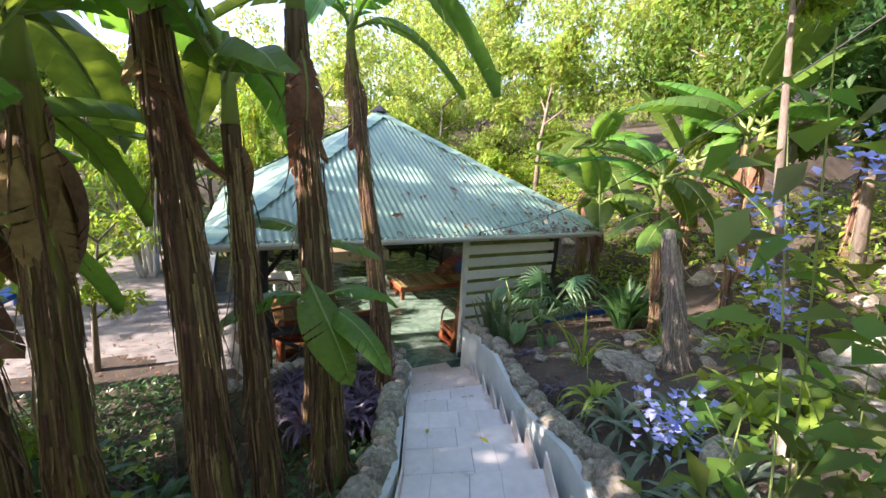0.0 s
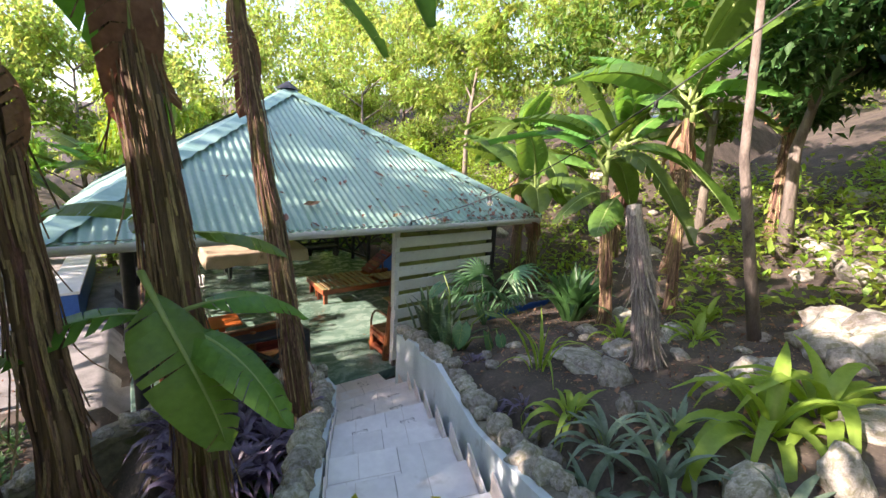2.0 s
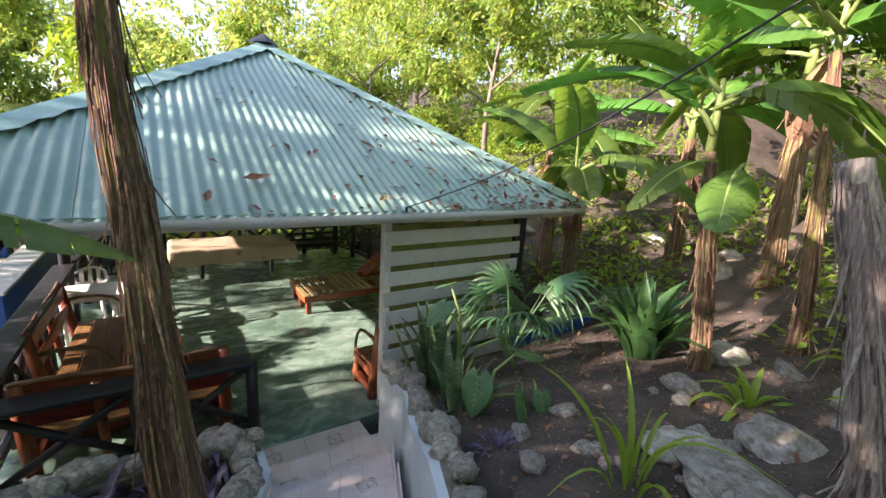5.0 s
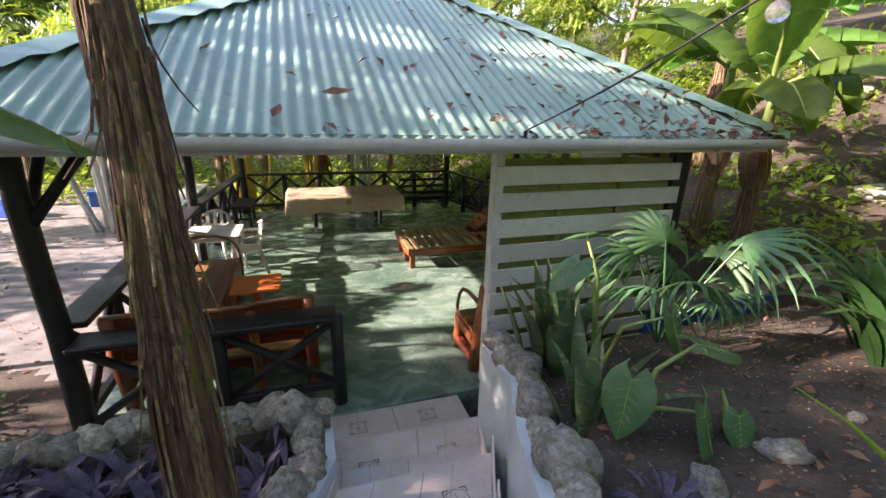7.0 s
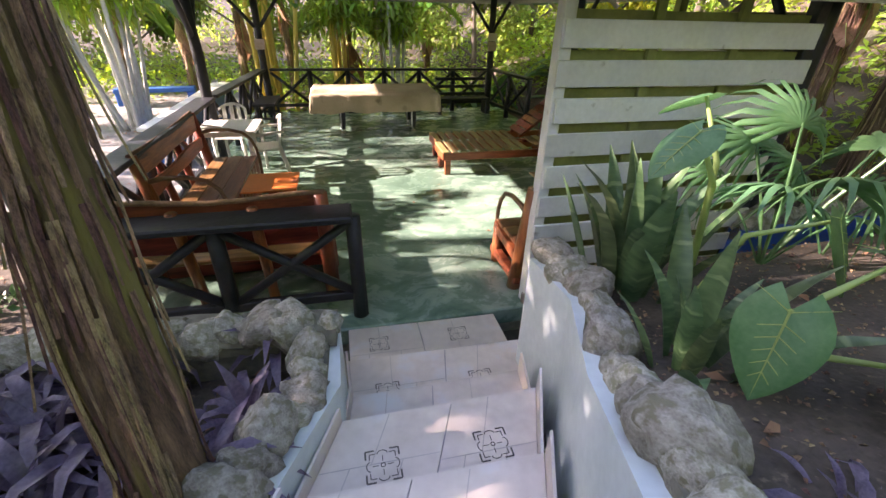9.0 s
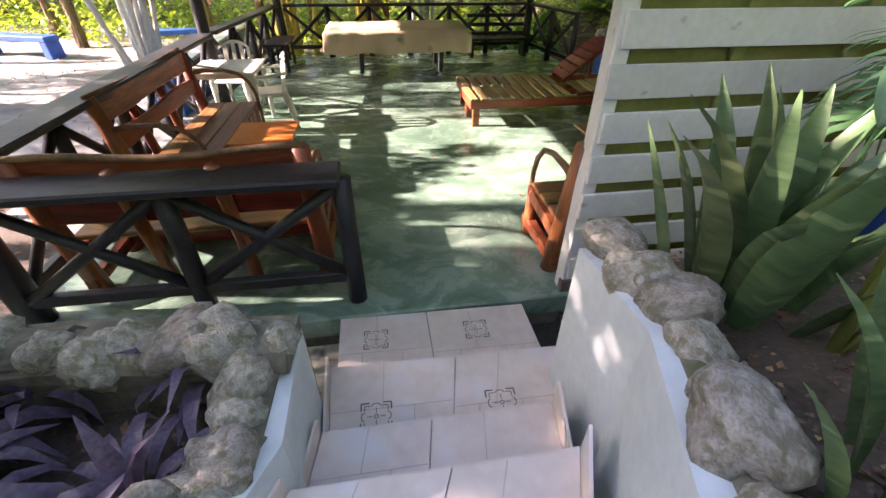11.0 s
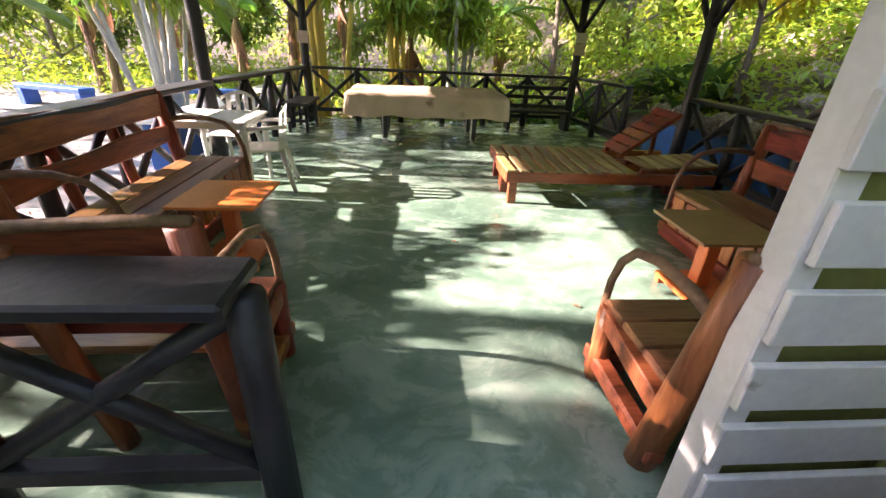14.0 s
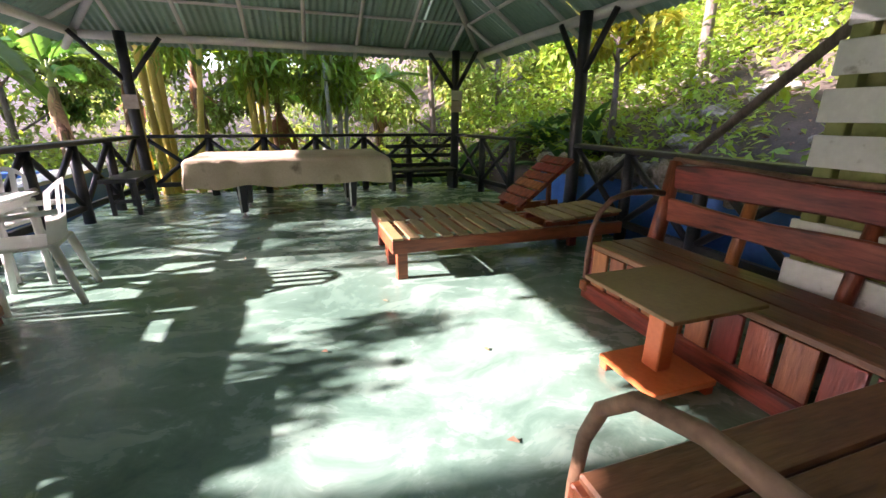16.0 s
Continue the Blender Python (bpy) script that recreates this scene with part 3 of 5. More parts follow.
def wall_rocks(name, label, pts, base_drop, thick, face, rock_r, inner):
    """A low plastered wall with rocks bedded along its top."""
    t = thing(name, label, "retaining wall", kind="structure", at=pts[0])
    r = random.Random(len(pts) * 7 + int(abs(pts[0][0]) * 10))
    pv = [Vector(p) for p in pts]
    bm = bmesh.new()
    rows = []
    for i, p in enumerate(pv):
        d = pv[min(i + 1, len(pv) - 1)] - pv[max(i - 1, 0)]
        s = Vector((d.y, -d.x, 0)).normalized() * inner
        rows.append([bm.verts.new(p + Vector((0, 0, -base_drop))), bm.verts.new(p + Vector((0, 0, -0.05))), bm.verts.new(p + s * thick + Vector((0, 0, -0.05))), bm.verts.new(p + s * thick + Vector((0, 0, -base_drop)))])
    for a, b in zip(rows, rows[1:]):
        for k in range(4):
            bm.faces.new((a[k], a[(k + 1) % 4], b[(k + 1) % 4], b[k]))
    bm.faces.new(rows[0]), bm.faces.new(rows[-1][::-1])
    bmesh.ops.recalc_face_normals(bm, faces=bm.faces)
    part("plaster", bm, face, t, "painted plaster face")
    bmt = bmesh.new()
    acc = 0.0
    for i in range(len(pv) - 1):
        a, b = pv[i], pv[i + 1]
        d = b - a
        s = Vector((d.y, -d.x, 0)).normalized() * inner
        n = max(int(d.length / (rock_r * 1.3)), 1)
        for k in range(n):
            p = lerp(a, b, (k + r.uniform(0.2, 0.8)) / n) + s * (rock_r * 1.15 + thick * r.uniform(0.0, 0.3))
            sc = rock_r * r.choice((0.7, 0.85, 0.95, 1.05, 1.2)) * r.uniform(0.9, 1.1)
            put("rock", ROCKS[r.randrange(6)], Matrix.LocRotScale(p + Vector((0, 0, r.uniform(-0.075, 0.005))), Euler((r.uniform(-0.5, 0.5), r.uniform(-0.5, 0.5), r.uniform(0, 6))), (sc * r.uniform(1.0, 1.25), sc * 0.95, sc * r.uniform(0.75, 1.15))), t)
        tube(bmt, [a + s * thick * 0.68 + Vector((0, 0, -0.1)), b + s * thick * 0.68 + Vector((0, 0, -0.1))], thick * 0.46, 10, 0.25, r)
    part("mortar", bmt, "mortar", t, "rough mortar bed", smooth=False)
    return t


def edge_pts(side, ys, rise, off):
    out = []
    for y in ys:
        l, rr = nose_line(y)
        p = (rr + (rr - l).normalized() * off) if side > 0 else (l - (rr - l).normalized() * off)
        zz = np.interp(-y, [-a for a, _ in NOSE], [b for _, b in NOSE])
        out.append((p.x, p.y, float(zz) + rise))
    return out


rp = edge_pts(1, (5.9, 5.4, 4.9, 4.4, 3.9, 3.4, 2.9, 2.4, 1.8, 1.0, 0.2, -0.6), 0.5, 0.08)
EAST_TOP = [(5.90, 0.98), (5.4, 1.06), (4.9, 1.17), (4.4, 1.38), (3.9, 1.44), (3.4, 1.50), (2.9, 1.66), (2.4, 1.88), (1.8, 2.10), (1.0, 2.42), (0.2, 2.72), (-0.6, 3.0)]
rp = [(-0.355, 5.90, 0.98)] + [(x, y, z) for (x, y, _), (_, z) in zip(rp[1:], EAST_TOP[1:])]
wall_rocks("stair_wall_east", "pale blue plastered stair wall topped with bedded rocks", rp, 1.15, 0.15, "pale", 0.09, -1)
lp = edge_pts(-1, (5.85, 5.4, 4.9, 4.4, 3.9, 3.4, 2.9, 2.4, 1.8, 1.0, 0.2, -0.6), 0.1, 0.03)
lp = [(x, y, max(z, 0.76)) for x, y, z in lp]
wall_rocks("stair_wall_west", "grey plastered stair wall topped with rough rocks", lp, 0.8, 0.15, "pale", 0.095, 1)
wall_rocks("planter_wall", "rough rock wall of a planting bed before the pavilion", [(-1.42, 5.86, 0.82), (-2.1, 5.90, 0.86), (-2.8, 5.93, 0.84), (-3.5, 5.95, 0.72), (-4.3, 5.8, 0.45)], 0.9, 0.2, "mortar", 0.095, -1)
wall_rocks("garden_edging", "row of grey stones on a low blue wall", [(1.9, 6.5, 0.62), (2.8, 6.55, 0.62), (3.4, 6.5, 0.64), (4.3, 6.3, 0.72), (5.4, 6.0, 0.9)], 0.55, 0.16, "blue", 0.11, -1)
wall_rocks("blue_retaining_wall", "blue painted retaining wall topped with grey stones", [(3.0, 12.3, 0.72), (3.05, 11.2, 0.74), (3.1, 10.0, 0.76), (3.15, 8.6, 0.78)], 1.1, 0.22, "blue", 0.13, 1)
# near-black block low in the gap beside the landing
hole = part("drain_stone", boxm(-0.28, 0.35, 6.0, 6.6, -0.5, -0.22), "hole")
tagged(hole, "near-black drain channel floor beside the landing", "drain", kind="structure")
pad = part("paving", boxm(-4.2, -1.42, 6.05, 6.6, -0.5, -0.2), "slab_edge")
tagged(pad, "cracked mossy concrete strip before the pavilion", "paving", kind="structure")

# ---- furniture ----
UP = Vector((0, 0, 1))


def log_bench(m, length, label, arm_ends=(0, 1)):
    """A bench of thick planks; local x runs along it, its back stands at y = 0 and it faces +y."""
    t = new("log_bench")
    t.matrix_basis = m
    tagged(t, label, "bench", "log benches")
    r = random.Random(int(length * 100))
    for i in range(3):
        y0 = 0.06 + i * 0.175
        part("seat_plank", boxm(0.02, length - 0.02, y0, y0 + 0.168, 0.385 + r.uniform(-0.004, 0.004), 0.425, None, 0.008), "seatwood", t)
    n = int(length / 0.165)
    for i in range(n):
        x = 0.05 + (length - 0.1) * i / n
        part("front_board", boxm(x, x + (length - 0.1) / n - r.uniform(0.018, 0.034), 0.56, 0.582, 0.12, 0.383, None, 0.004), "redpost", t)
    part("bottom_beam", boxm(0.0, length, 0.545, 0.605, 0.0, 0.125, None, 0.012), "redwood", t)
    for z, h in ((0.56, 0.15), (0.79, 0.17)):
        bm = boxm(0.0, length, -0.035 - (z - 0.4) * 0.12, 0.0 - (z - 0.4) * 0.12, z, z + h, None, 0.01)
        bmesh.ops.subdivide_edges(bm, edges=[e for e in bm.edges if abs(e.verts[0].co.x - e.verts[1].co.x) > 0.5], cuts=8)
        for v in bm.verts:
            v.co.z += 0.014 * math.sin(v.co.x * 5 + z * 9) * (1 if v.co.z > z + h / 2 else -0.6)
        part("back_plank", bm, "redwood", t)
    part("top_branch", tubem([(x * length, -0.1 + 0.012 * math.sin(x * 9), 0.975 + 0.014 * math.sin(x * 7 + 1)) for x in [i / 8 for i in range(9)]], 0.02, 8), "branch", t, smooth=True)
    for e in arm_ends:
        x = 0.03 + e * (length - 0.06)
        part("back_post", tubem([(x, 0.06, 0.0), (x, -0.02, 0.5), (x, -0.09, 0.98)], [0.062, 0.058, 0.05], 10), "redpost", t, smooth=True)
        part("front_post", tubem([(x, 0.53, 0.0), (x, 0.53, 0.4)], [0.05, 0.045], 10), "redpost", t, smooth=True)
        part("foot_beam", boxm(x - 0.04, x + 0.04, -0.02, 0.62, 0.06, 0.14, None, 0.012), "redwood", t)
        part("side_beam", beam((x, 0.0, 0.30), (x, 0.58, 0.36), 0.07, 0.09), "redwood", t)
        pts = [(x, -0.06, 0.74), (x, 0.1, 0.77), (x, 0.3, 0.77), (x, 0.45, 0.73), (x, 0.54, 0.64), (x, 0.585, 0.52), (x, 0.6, 0.36), (x, 0.6, 0.16)]
        part("arm_hoop", tubem(pts, [0.025, 0.023, 0.021, 0.02, 0.02, 0.019, 0.018, 0.018], 8), "branch", t, "bent branch armrest", smooth=True)
    for x in (length * 0.35, length * 0.68):
        part("back_post", tubem([(x, 0.0, 0.0), (x, -0.155, 0.92)], 0.04, 8), "redpost", t, smooth=True)
    return t


log_bench(pose(-3.0, 7.06, 0), 1.52, "dark red wooden bench with branch armrests behind the railing")
log_bench(pose(-3.02, 9.9, 0, 0, 0, -90), 1.85, "varnished red plank bench along the side railing")
log_bench(pose(1.95, 7.3, 0, 0, 0, 90), 1.85, "varnished red plank bench with boarded front")
log_bench(pose(0.02, 6.86, 0), 1.5, "varnished red bench with bent branch armrest at the slatted wall")


def pedestal_table(x, y, top, label):
    t = thing("side_table", label, "table", "pedestal side tables", at=(x, y, 0))
    part("tabletop", boxm(x - 0.27, x + 0.27, y - 0.28, y + 0.28, 0.485, 0.505, None, 0.004), top, t)
    part("pedestal", boxm(x - 0.045, x + 0.045, y - 0.05, y + 0.05, 0.08, 0.485, None, 0.006), "orange", t)
    part("base_plate", boxm(x - 0.19, x + 0.19, y - 0.19, y + 0.19, 0.045, 0.08, None, 0.005), "orange", t)
    for sx in (-1, 1):
        for sy in (-1, 1):
            part("foot", boxm(x + sx * 0.16 - 0.025, x + sx * 0.16 + 0.025, y + sy * 0.16 - 0.025, y + sy * 0.16 + 0.025, 0, 0.045, None, 0.004), "orange", t)


pedestal_table(-2.1, 8.6, "orange", "orange painted pedestal side table")
pedestal_table(1.06, 8.15, "tan", "tan topped pedestal side table with orange base")


def chaise(x, y, back, label):
    """A slatted lounger along x."""
    t = thing("sun_lounger", label, "lounger", "slatted wooden loungers", at=(x, y, 0))
    L, W = 2.2, 0.56
    for s in (0, 1):
        yy = y + s * (W - 0.05)
        part("side_rail", boxm(x, x + L, yy, yy + 0.05, 0.24, 0.35, None, 0.006), "redwood", t)
    part("end_rail", boxm(x, x + 0.05, y + 0.05, y + W - 0.05, 0.24, 0.35, None, 0.006), "redwood", t)
    for lx in (x + 0.05, x + L - 0.25):
        for s in (0, 1):
            part("leg", boxm(lx, lx + 0.09, y + 0.06 + s * (W - 0.18), y + 0.12 + s * (W - 0.18), 0, 0.24 + 0.1, None, 0.006), "redwood", t)
    hinge = x + 1.42
    k = 0
    xx = x + 0.0
    while xx < hinge - 0.05:
        part("slat", boxm(xx, xx + 0.09, y - 0.01, y + W + 0.01, 0.352, 0.372, None, 0.004), "oak", t)
        xx += 0.138
    a = radians(back)
    m = Matrix.Translation((hinge, 0, 0.365)) @ Matrix.Rotation(-a, 4, "Y")
    for i in range(6):
        part("back_slat", boxm(0.03 + i * 0.128, 0.135 + i * 0.128, y + 0.02, y + W - 0.02, 0.02, 0.043, m, 0.004), "redwood" if back > 20 else "oak", t)
    for s in (0.08, W - 0.12):
        part("back_rail", boxm(0, 0.8, y + s, y + s + 0.04, -0.03, 0.018, m, 0.004), "redwood", t)
    if back > 20:
        part("prop", beam((hinge + 0.5, y + W / 2, 0.3), (hinge + 0.48, y + W / 2, 0.365 + 0.48 * math.tan(a)), 0.05, 0.04), "redwood", t)


chaise(0.07, 9.82, 4, "slatted wooden sun lounger laid flat")
chaise(0.10, 10.42, 38, "slatted wooden sun lounger with raised backrest")

# covered games table
t = thing("games_table", "games table under a beige cloth cover", "table", at=(-0.62, 12.95, 0))
for lx in (-1.36, 0.04):
    for ly in (12.62, 13.3):
        bm = bmesh.new()
        a = [bm.verts.new(p) for p in ((lx + 0.03, ly, 0.07), (lx + 0.11, ly, 0.07), (lx + 0.11, ly + 0.09, 0.07), (lx + 0.03, ly + 0.09, 0.07))]
        b = [bm.verts.new(p) for p in ((lx, ly - 0.02, 0.5), (lx + 0.14, ly - 0.02, 0.5), (lx + 0.14, ly + 0.11, 0.5), (lx, ly + 0.11, 0.5))]
        bm.faces.new(a[::-1]), bm.faces.new(b)
        for k in range(4):
            bm.faces.new((a[k], a[(k + 1) % 4], b[(k + 1) % 4], b[k]))
        lg = part("leg", bm, "black", t)
        part("leg_trim", boxm(lx + 0.026, lx + 0.05, ly - 0.018, ly - 0.004, 0.07, 0.48, None, 0.002), "steel", lg, "bright metal edge trim")
        part("levelling_foot", tubem([(lx + 0.07, ly + 0.045, 0), (lx + 0.07, ly + 0.045, 0.015), (lx + 0.07, ly + 0.045, 0.02), (lx + 0.07, ly + 0.045, 0.08)], [0.045, 0.045, 0.015, 0.015], 10), "steel", lg)
part("table_body", boxm(-1.78, 0.52, 12.38, 13.55, 0.5, 0.77), "black", t)
bm = bmesh.new()
nx, ny = 64, 40
cv = []
for j in range(ny + 1):
    row = []
    for i in range(nx + 1):
        u, v = -2.2 + 3.14 * i / nx, 11.98 + 1.97 * j / ny
        cx, cy = min(max(u, -1.82), 0.56), min(max(v, 12.34), 13.59)
        over = math.hypot(u - cx, v - cy)
        zz = 0.785 + 0.006 * noise.noise(Vector((u * 4, v * 4, 0)))
        ox, oy = cx, cy
        if over > 0:
            fold = 0.025 * noise.noise(Vector((u * 5 + 1, v * 5, 2))) + 0.02
            ox += (u - cx) / over * (fold + 0.10 * over)
            oy += (v - cy) / over * (fold + 0.10 * over)
            zz -= min(over, 0.37) * (0.93 + 0.12 * noise.noise(Vector((u * 3, v * 3, 5))))
        row.append(bm.verts.new((ox, oy, zz)))
    cv.append(row)
for j in range(ny):
    for i in range(nx):
        bm.faces.new((cv[j][i], cv[j][i + 1], cv[j + 1][i + 1], cv[j + 1][i])).smooth = True
cl = part("cloth_cover", bm, "cloth")
tagged(cl, "wrinkled beige cloth draped over the games table", "cloth")

# plastic table and chairs
t = thing("plastic_table", "white plastic garden table", "table", at=(-2.85, 10.3, 0))
part("tabletop", boxm(-3.18, -2.42, 9.98, 10.68, 0.70, 0.725, None, 0.012), "plastic", t)
part("apron", boxm(-3.14, -2.46, 10.02, 10.64, 0.64, 0.70, None, 0.006), "plastic", t)
for sx, sy in ((-3.13, 10.03), (-2.47, 10.03), (-3.13, 10.63), (-2.47, 10.63)):
    part("leg", tubem([(sx, sy, 0), (sx, sy, 0.68)], [0.022, 0.032], 8), "plastic", t, smooth=True)


def plastic_chair(m, label):
    t = new("plastic_chair")
    t.matrix_basis = m
    tagged(t, label, "chair", "white plastic chairs")
    bm = boxm(-0.21, 0.21, -0.2, 0.22, 0.41, 0.435, None, 0.01)
    part("seat", bm, "plastic", t)
    bm = bmesh.new()
    cols = []
    for i in range(9):
        a = (i - 4) / 4
        x = 0.21 * a
        yb = -0.2 + 0.05 * a * a
        top = 0.86 - 0.07 * a * a
        cols.append([bm.verts.new((x * s, yb - 0.14 * (zz - 0.43), zz)) for zz, s in ((0.44, 1), (0.62, 1.03), (top - 0.04, 1.0), (top, 0.97))])
    for p, q in zip(cols, cols[1:]):
        for k in range(3):
            if k == 1 and cols.index(p) % 2 == 1:
                continue
            bm.faces.new((p[k], q[k], q[k + 1], p[k + 1]))
    bmesh.ops.solidify(bm, geom=bm.faces[:], thickness=0.012)
    part("backrest", bm, "plastic", t)
    for sx in (-1, 1):
        part("leg", tubem([(sx * 0.24, 0.24, 0), (sx * 0.19, 0.19, 0.42)], [0.022, 0.03], 8), "plastic", t, smooth=True)
        part("leg", tubem([(sx * 0.23, -0.27, 0), (sx * 0.19, -0.17, 0.43)], [0.022, 0.03], 8), "plastic", t, smooth=True)
        part("armrest", tubem([(sx * 0.21, -0.25, 0.66), (sx * 0.25, -0.05, 0.655), (sx * 0.25, 0.15, 0.64), (sx * 0.235, 0.2, 0.56), (sx * 0.2, 0.18, 0.42)], 0.02, 8), "plastic", t, smooth=True)
    return t


plastic_chair(pose(-2.38, 10.30, 0, 0, 0, 100), "white plastic garden chair beside the plastic table")
plastic_chair(pose(-2.95, 11.0, 0, 0, 0, 172), "white plastic garden chair behind the plastic table")

# small black corner bench and the shelf at the back railing
t = thing("corner_bench", "small black plank bench in the corner", "bench", at=(-2.75, 13.5, 0))
part("seat", boxm(-2.98, -2.56, 13.1, 14.1, 0.44, 0.49), "black", t)
for yy in (13.2, 13.95):
    for xx in (-2.94, -2.65):
        part("leg", boxm(xx, xx + 0.05, yy, yy + 0.05, 0, 0.44), "black", t)
    part("cross_bar", boxm(-2.89, -2.65, yy + 0.01, yy + 0.04, 0.16, 0.21), "black", t)
t = thing("back_bench", "black slatted bench against the back railing", "bench", at=(1.6, 14.3, 0))
for zz in (0.38, 0.55, 0.72):
    part("slat", boxm(0.95, 2.2, 14.42, 14.46, zz, zz + 0.07), "black", t)
part("seat", boxm(0.95, 2.2, 14.05, 14.42, 0.32, 0.37), "black", t)
for xx in (0.98, 2.12):
    part("leg", boxm(xx, xx + 0.06, 14.06, 14.4, 0, 0.32), "black", t)

# long pole leaning beside the slatted wall
pl = part("leaning_pole", tubem([(3.25, 10.5, 0.5), (3.15, 9.9, 1.0), (2.98, 9.1, 1.6), (2.88, 8.6, 1.97), (2.72, 7.9, 2.42)], [0.045, 0.04, 0.042, 0.04, 0.035], 8), "bark", None, smooth=True)
tagged(pl, "rough grey branch leaning against the pavilion", "pole")

# ---- yard ----
def blue_bench(x, y, rz, L=1.6):
    t = new("concrete_bench")
    zz = height(x, y)
    t.matrix_basis = pose(x, y, zz, 0, 0, rz)
    tagged(t, "blue painted concrete bench on the gravel yard", "bench", "blue benches")
    part("seat", boxm(-L / 2, L / 2, -0.2, 0.2, 0.36, 0.48, None, 0.015), "blue", t)
    for s in (-1, 1):
        part("leg", boxm(s * (L / 2 - 0.12) - 0.1, s * (L / 2 - 0.12) + 0.1, -0.19, 0.19, -0.1, 0.36, None, 0.012), "blue", t)


blue_bench(-9.8, 17.6, -20, 2.2)
blue_bench(-6.4, 18.2, 8, 2.0)
blue_bench(-8.2, 12.5, 80, 1.6)
t = thing("yard_wall", "low blue wall with a white top beside the pavilion", "wall", kind="structure", at=(-4.38, 14.5, -0.4))
part("wall_body", boxm(-4.60, -4.17, 12.05, 17.2, -0.45, 0.28), "blue", t)
part("coping", boxm(-4.64, -4.13, 12.0, 17.25, 0.285, 0.34), "white", t, "white painted coping")

# ---- plants ----
def add_mesh(name, verts, faces_n, material, parent=None, label="", smooth=True):
    """A mesh from numpy arrays: verts (n,3) and quads (m,4)."""
    me = bpy.data.meshes.new(name)
    me.vertices.add(len(verts))
    me.vertices.foreach_set("co", np.asarray(verts, dtype=np.float32).ravel())
    m = len(faces_n)
    me.loops.add(m * 4)
    me.loops.foreach_set("vertex_index", np.asarray(faces_n, dtype=np.int32).ravel())
    me.polygons.add(m)
    me.polygons.foreach_set("loop_start", np.arange(0, m * 4, 4, dtype=np.int32))
    me.update(calc_edges=True)
    return link_mesh(name, me, material, parent, label, smooth)


def leaf_cloud(points, size, gen, width=0.42, droop=0.4, base=(0, 0, 0)):
    """Folded leaves at points: six vertices and two quads each."""
    n = len(points)
    p = np.asarray(points, dtype=np.float64) - np.asarray(base)
    az = gen.uniform(0, 2 * np.pi, n)
    el = gen.normal(-droop, 0.5, n)
    L = size * gen.uniform(0.6, 1.3, n)
    d = np.stack([np.cos(az) * np.cos(el), np.sin(az) * np.cos(el), np.sin(el)], 1)
    s = np.stack([-np.sin(az), np.cos(az), gen.normal(0, 0.35, n)], 1)
    up = np.cross(d, s)
    W = (L * width)[:, None]
    L = L[:, None]
    v = np.empty((n, 6, 3))
    v[:, 0] = p
    v[:, 1] = p + d * L * 0.45 + s * W * 0.5 + up * W * 0.18
    v[:, 2] = p + d * L * 0.5
    v[:, 3] = p + d * L * 0.45 - s * W * 0.5 + up * W * 0.18
    v[:, 4] = p + d * L - up * L * 0.12
    v[:, 5] = p + d * L * 0.98 - up * L * 0.12
    i = np.arange(n)[:, None] * 6
    f = np.concatenate([i + np.array([[0, 2, 4, 1]]), i + np.array([[0, 3, 5, 2]])], 0)
    return v.reshape(-1, 3), f


def blob_points(gen, centres, radii, n, shell=0.45):
    """Points in uneven clumps."""
    c = np.asarray(centres)
    k = gen.integers(0, len(c), n)
    d = gen.normal(0, 1, (n, 3))
    d /= np.linalg.norm(d, axis=1)[:, None]
    r = np.asarray(radii)[k] * (shell + (1 - shell) * gen.random(n)) * (0.8 + 0.35 * np.sin(d[:, 0] * 5 + k) * np.cos(d[:, 2] * 4 + k))
    return c[k] + d * r[:, None] * np.array([1, 1, 0.8])


def tree(x, y, h, spread, n, size, seed, material="tree_leaf", label="leafy green garden tree", trunk_r=0.11, low=0.35, lean=(0, 0)):
    gen = np.random.default_rng(seed)
    r = random.Random(seed)
    z = height(x, y) - 0.1
    t = thing("tree", label, "tree", "trees", at=(x, y, z))
    bm = bmesh.new()
    top = Vector((x + lean[0] + r.uniform(-0.3, 0.3), y + lean[1] + r.uniform(-0.3, 0.3), z + h * 0.8))
    mid = Vector((x + lean[0] * 0.5 + r.uniform(-0.15, 0.15), y + lean[1] * 0.5 + r.uniform(-0.15, 0.15), z + h * 0.4))
    tube(bm, [(x, y, z), mid, top], [trunk_r, trunk_r * 0.7, trunk_r * 0.3], 9, 0.08, r)
    cs, rs = [], []
    for i in range(9):
        a = i * 2.4 + r.random()
        f = low + (0.95 - low) * (i + 0.5) / 9
        st = lerp(Vector((x, y, z)), mid, f / 0.4) if f < 0.4 else lerp(mid, top, min((f - 0.4) / 0.4, 1))
        e = st + Vector((math.cos(a), math.sin(a), 0.55)) * spread * r.uniform(0.5, 0.95)
        tube(bm, [st, lerp(st, e, 0.5) + UP * 0.08, e], [trunk_r * 0.4, trunk_r * 0.25, trunk_r * 0.1], 6)
        cs += [e, lerp(st, e, 0.6)]
        rs += [spread * r.uniform(0.3, 0.5), spread * r.uniform(0.25, 0.4)]
    part("trunk", bm, "bark", t, smooth=True)
    v, f = leaf_cloud(blob_points(gen, cs, rs, n), size, gen, base=(x, y, z))
    add_mesh("crown", v, f, material, t)
    return t


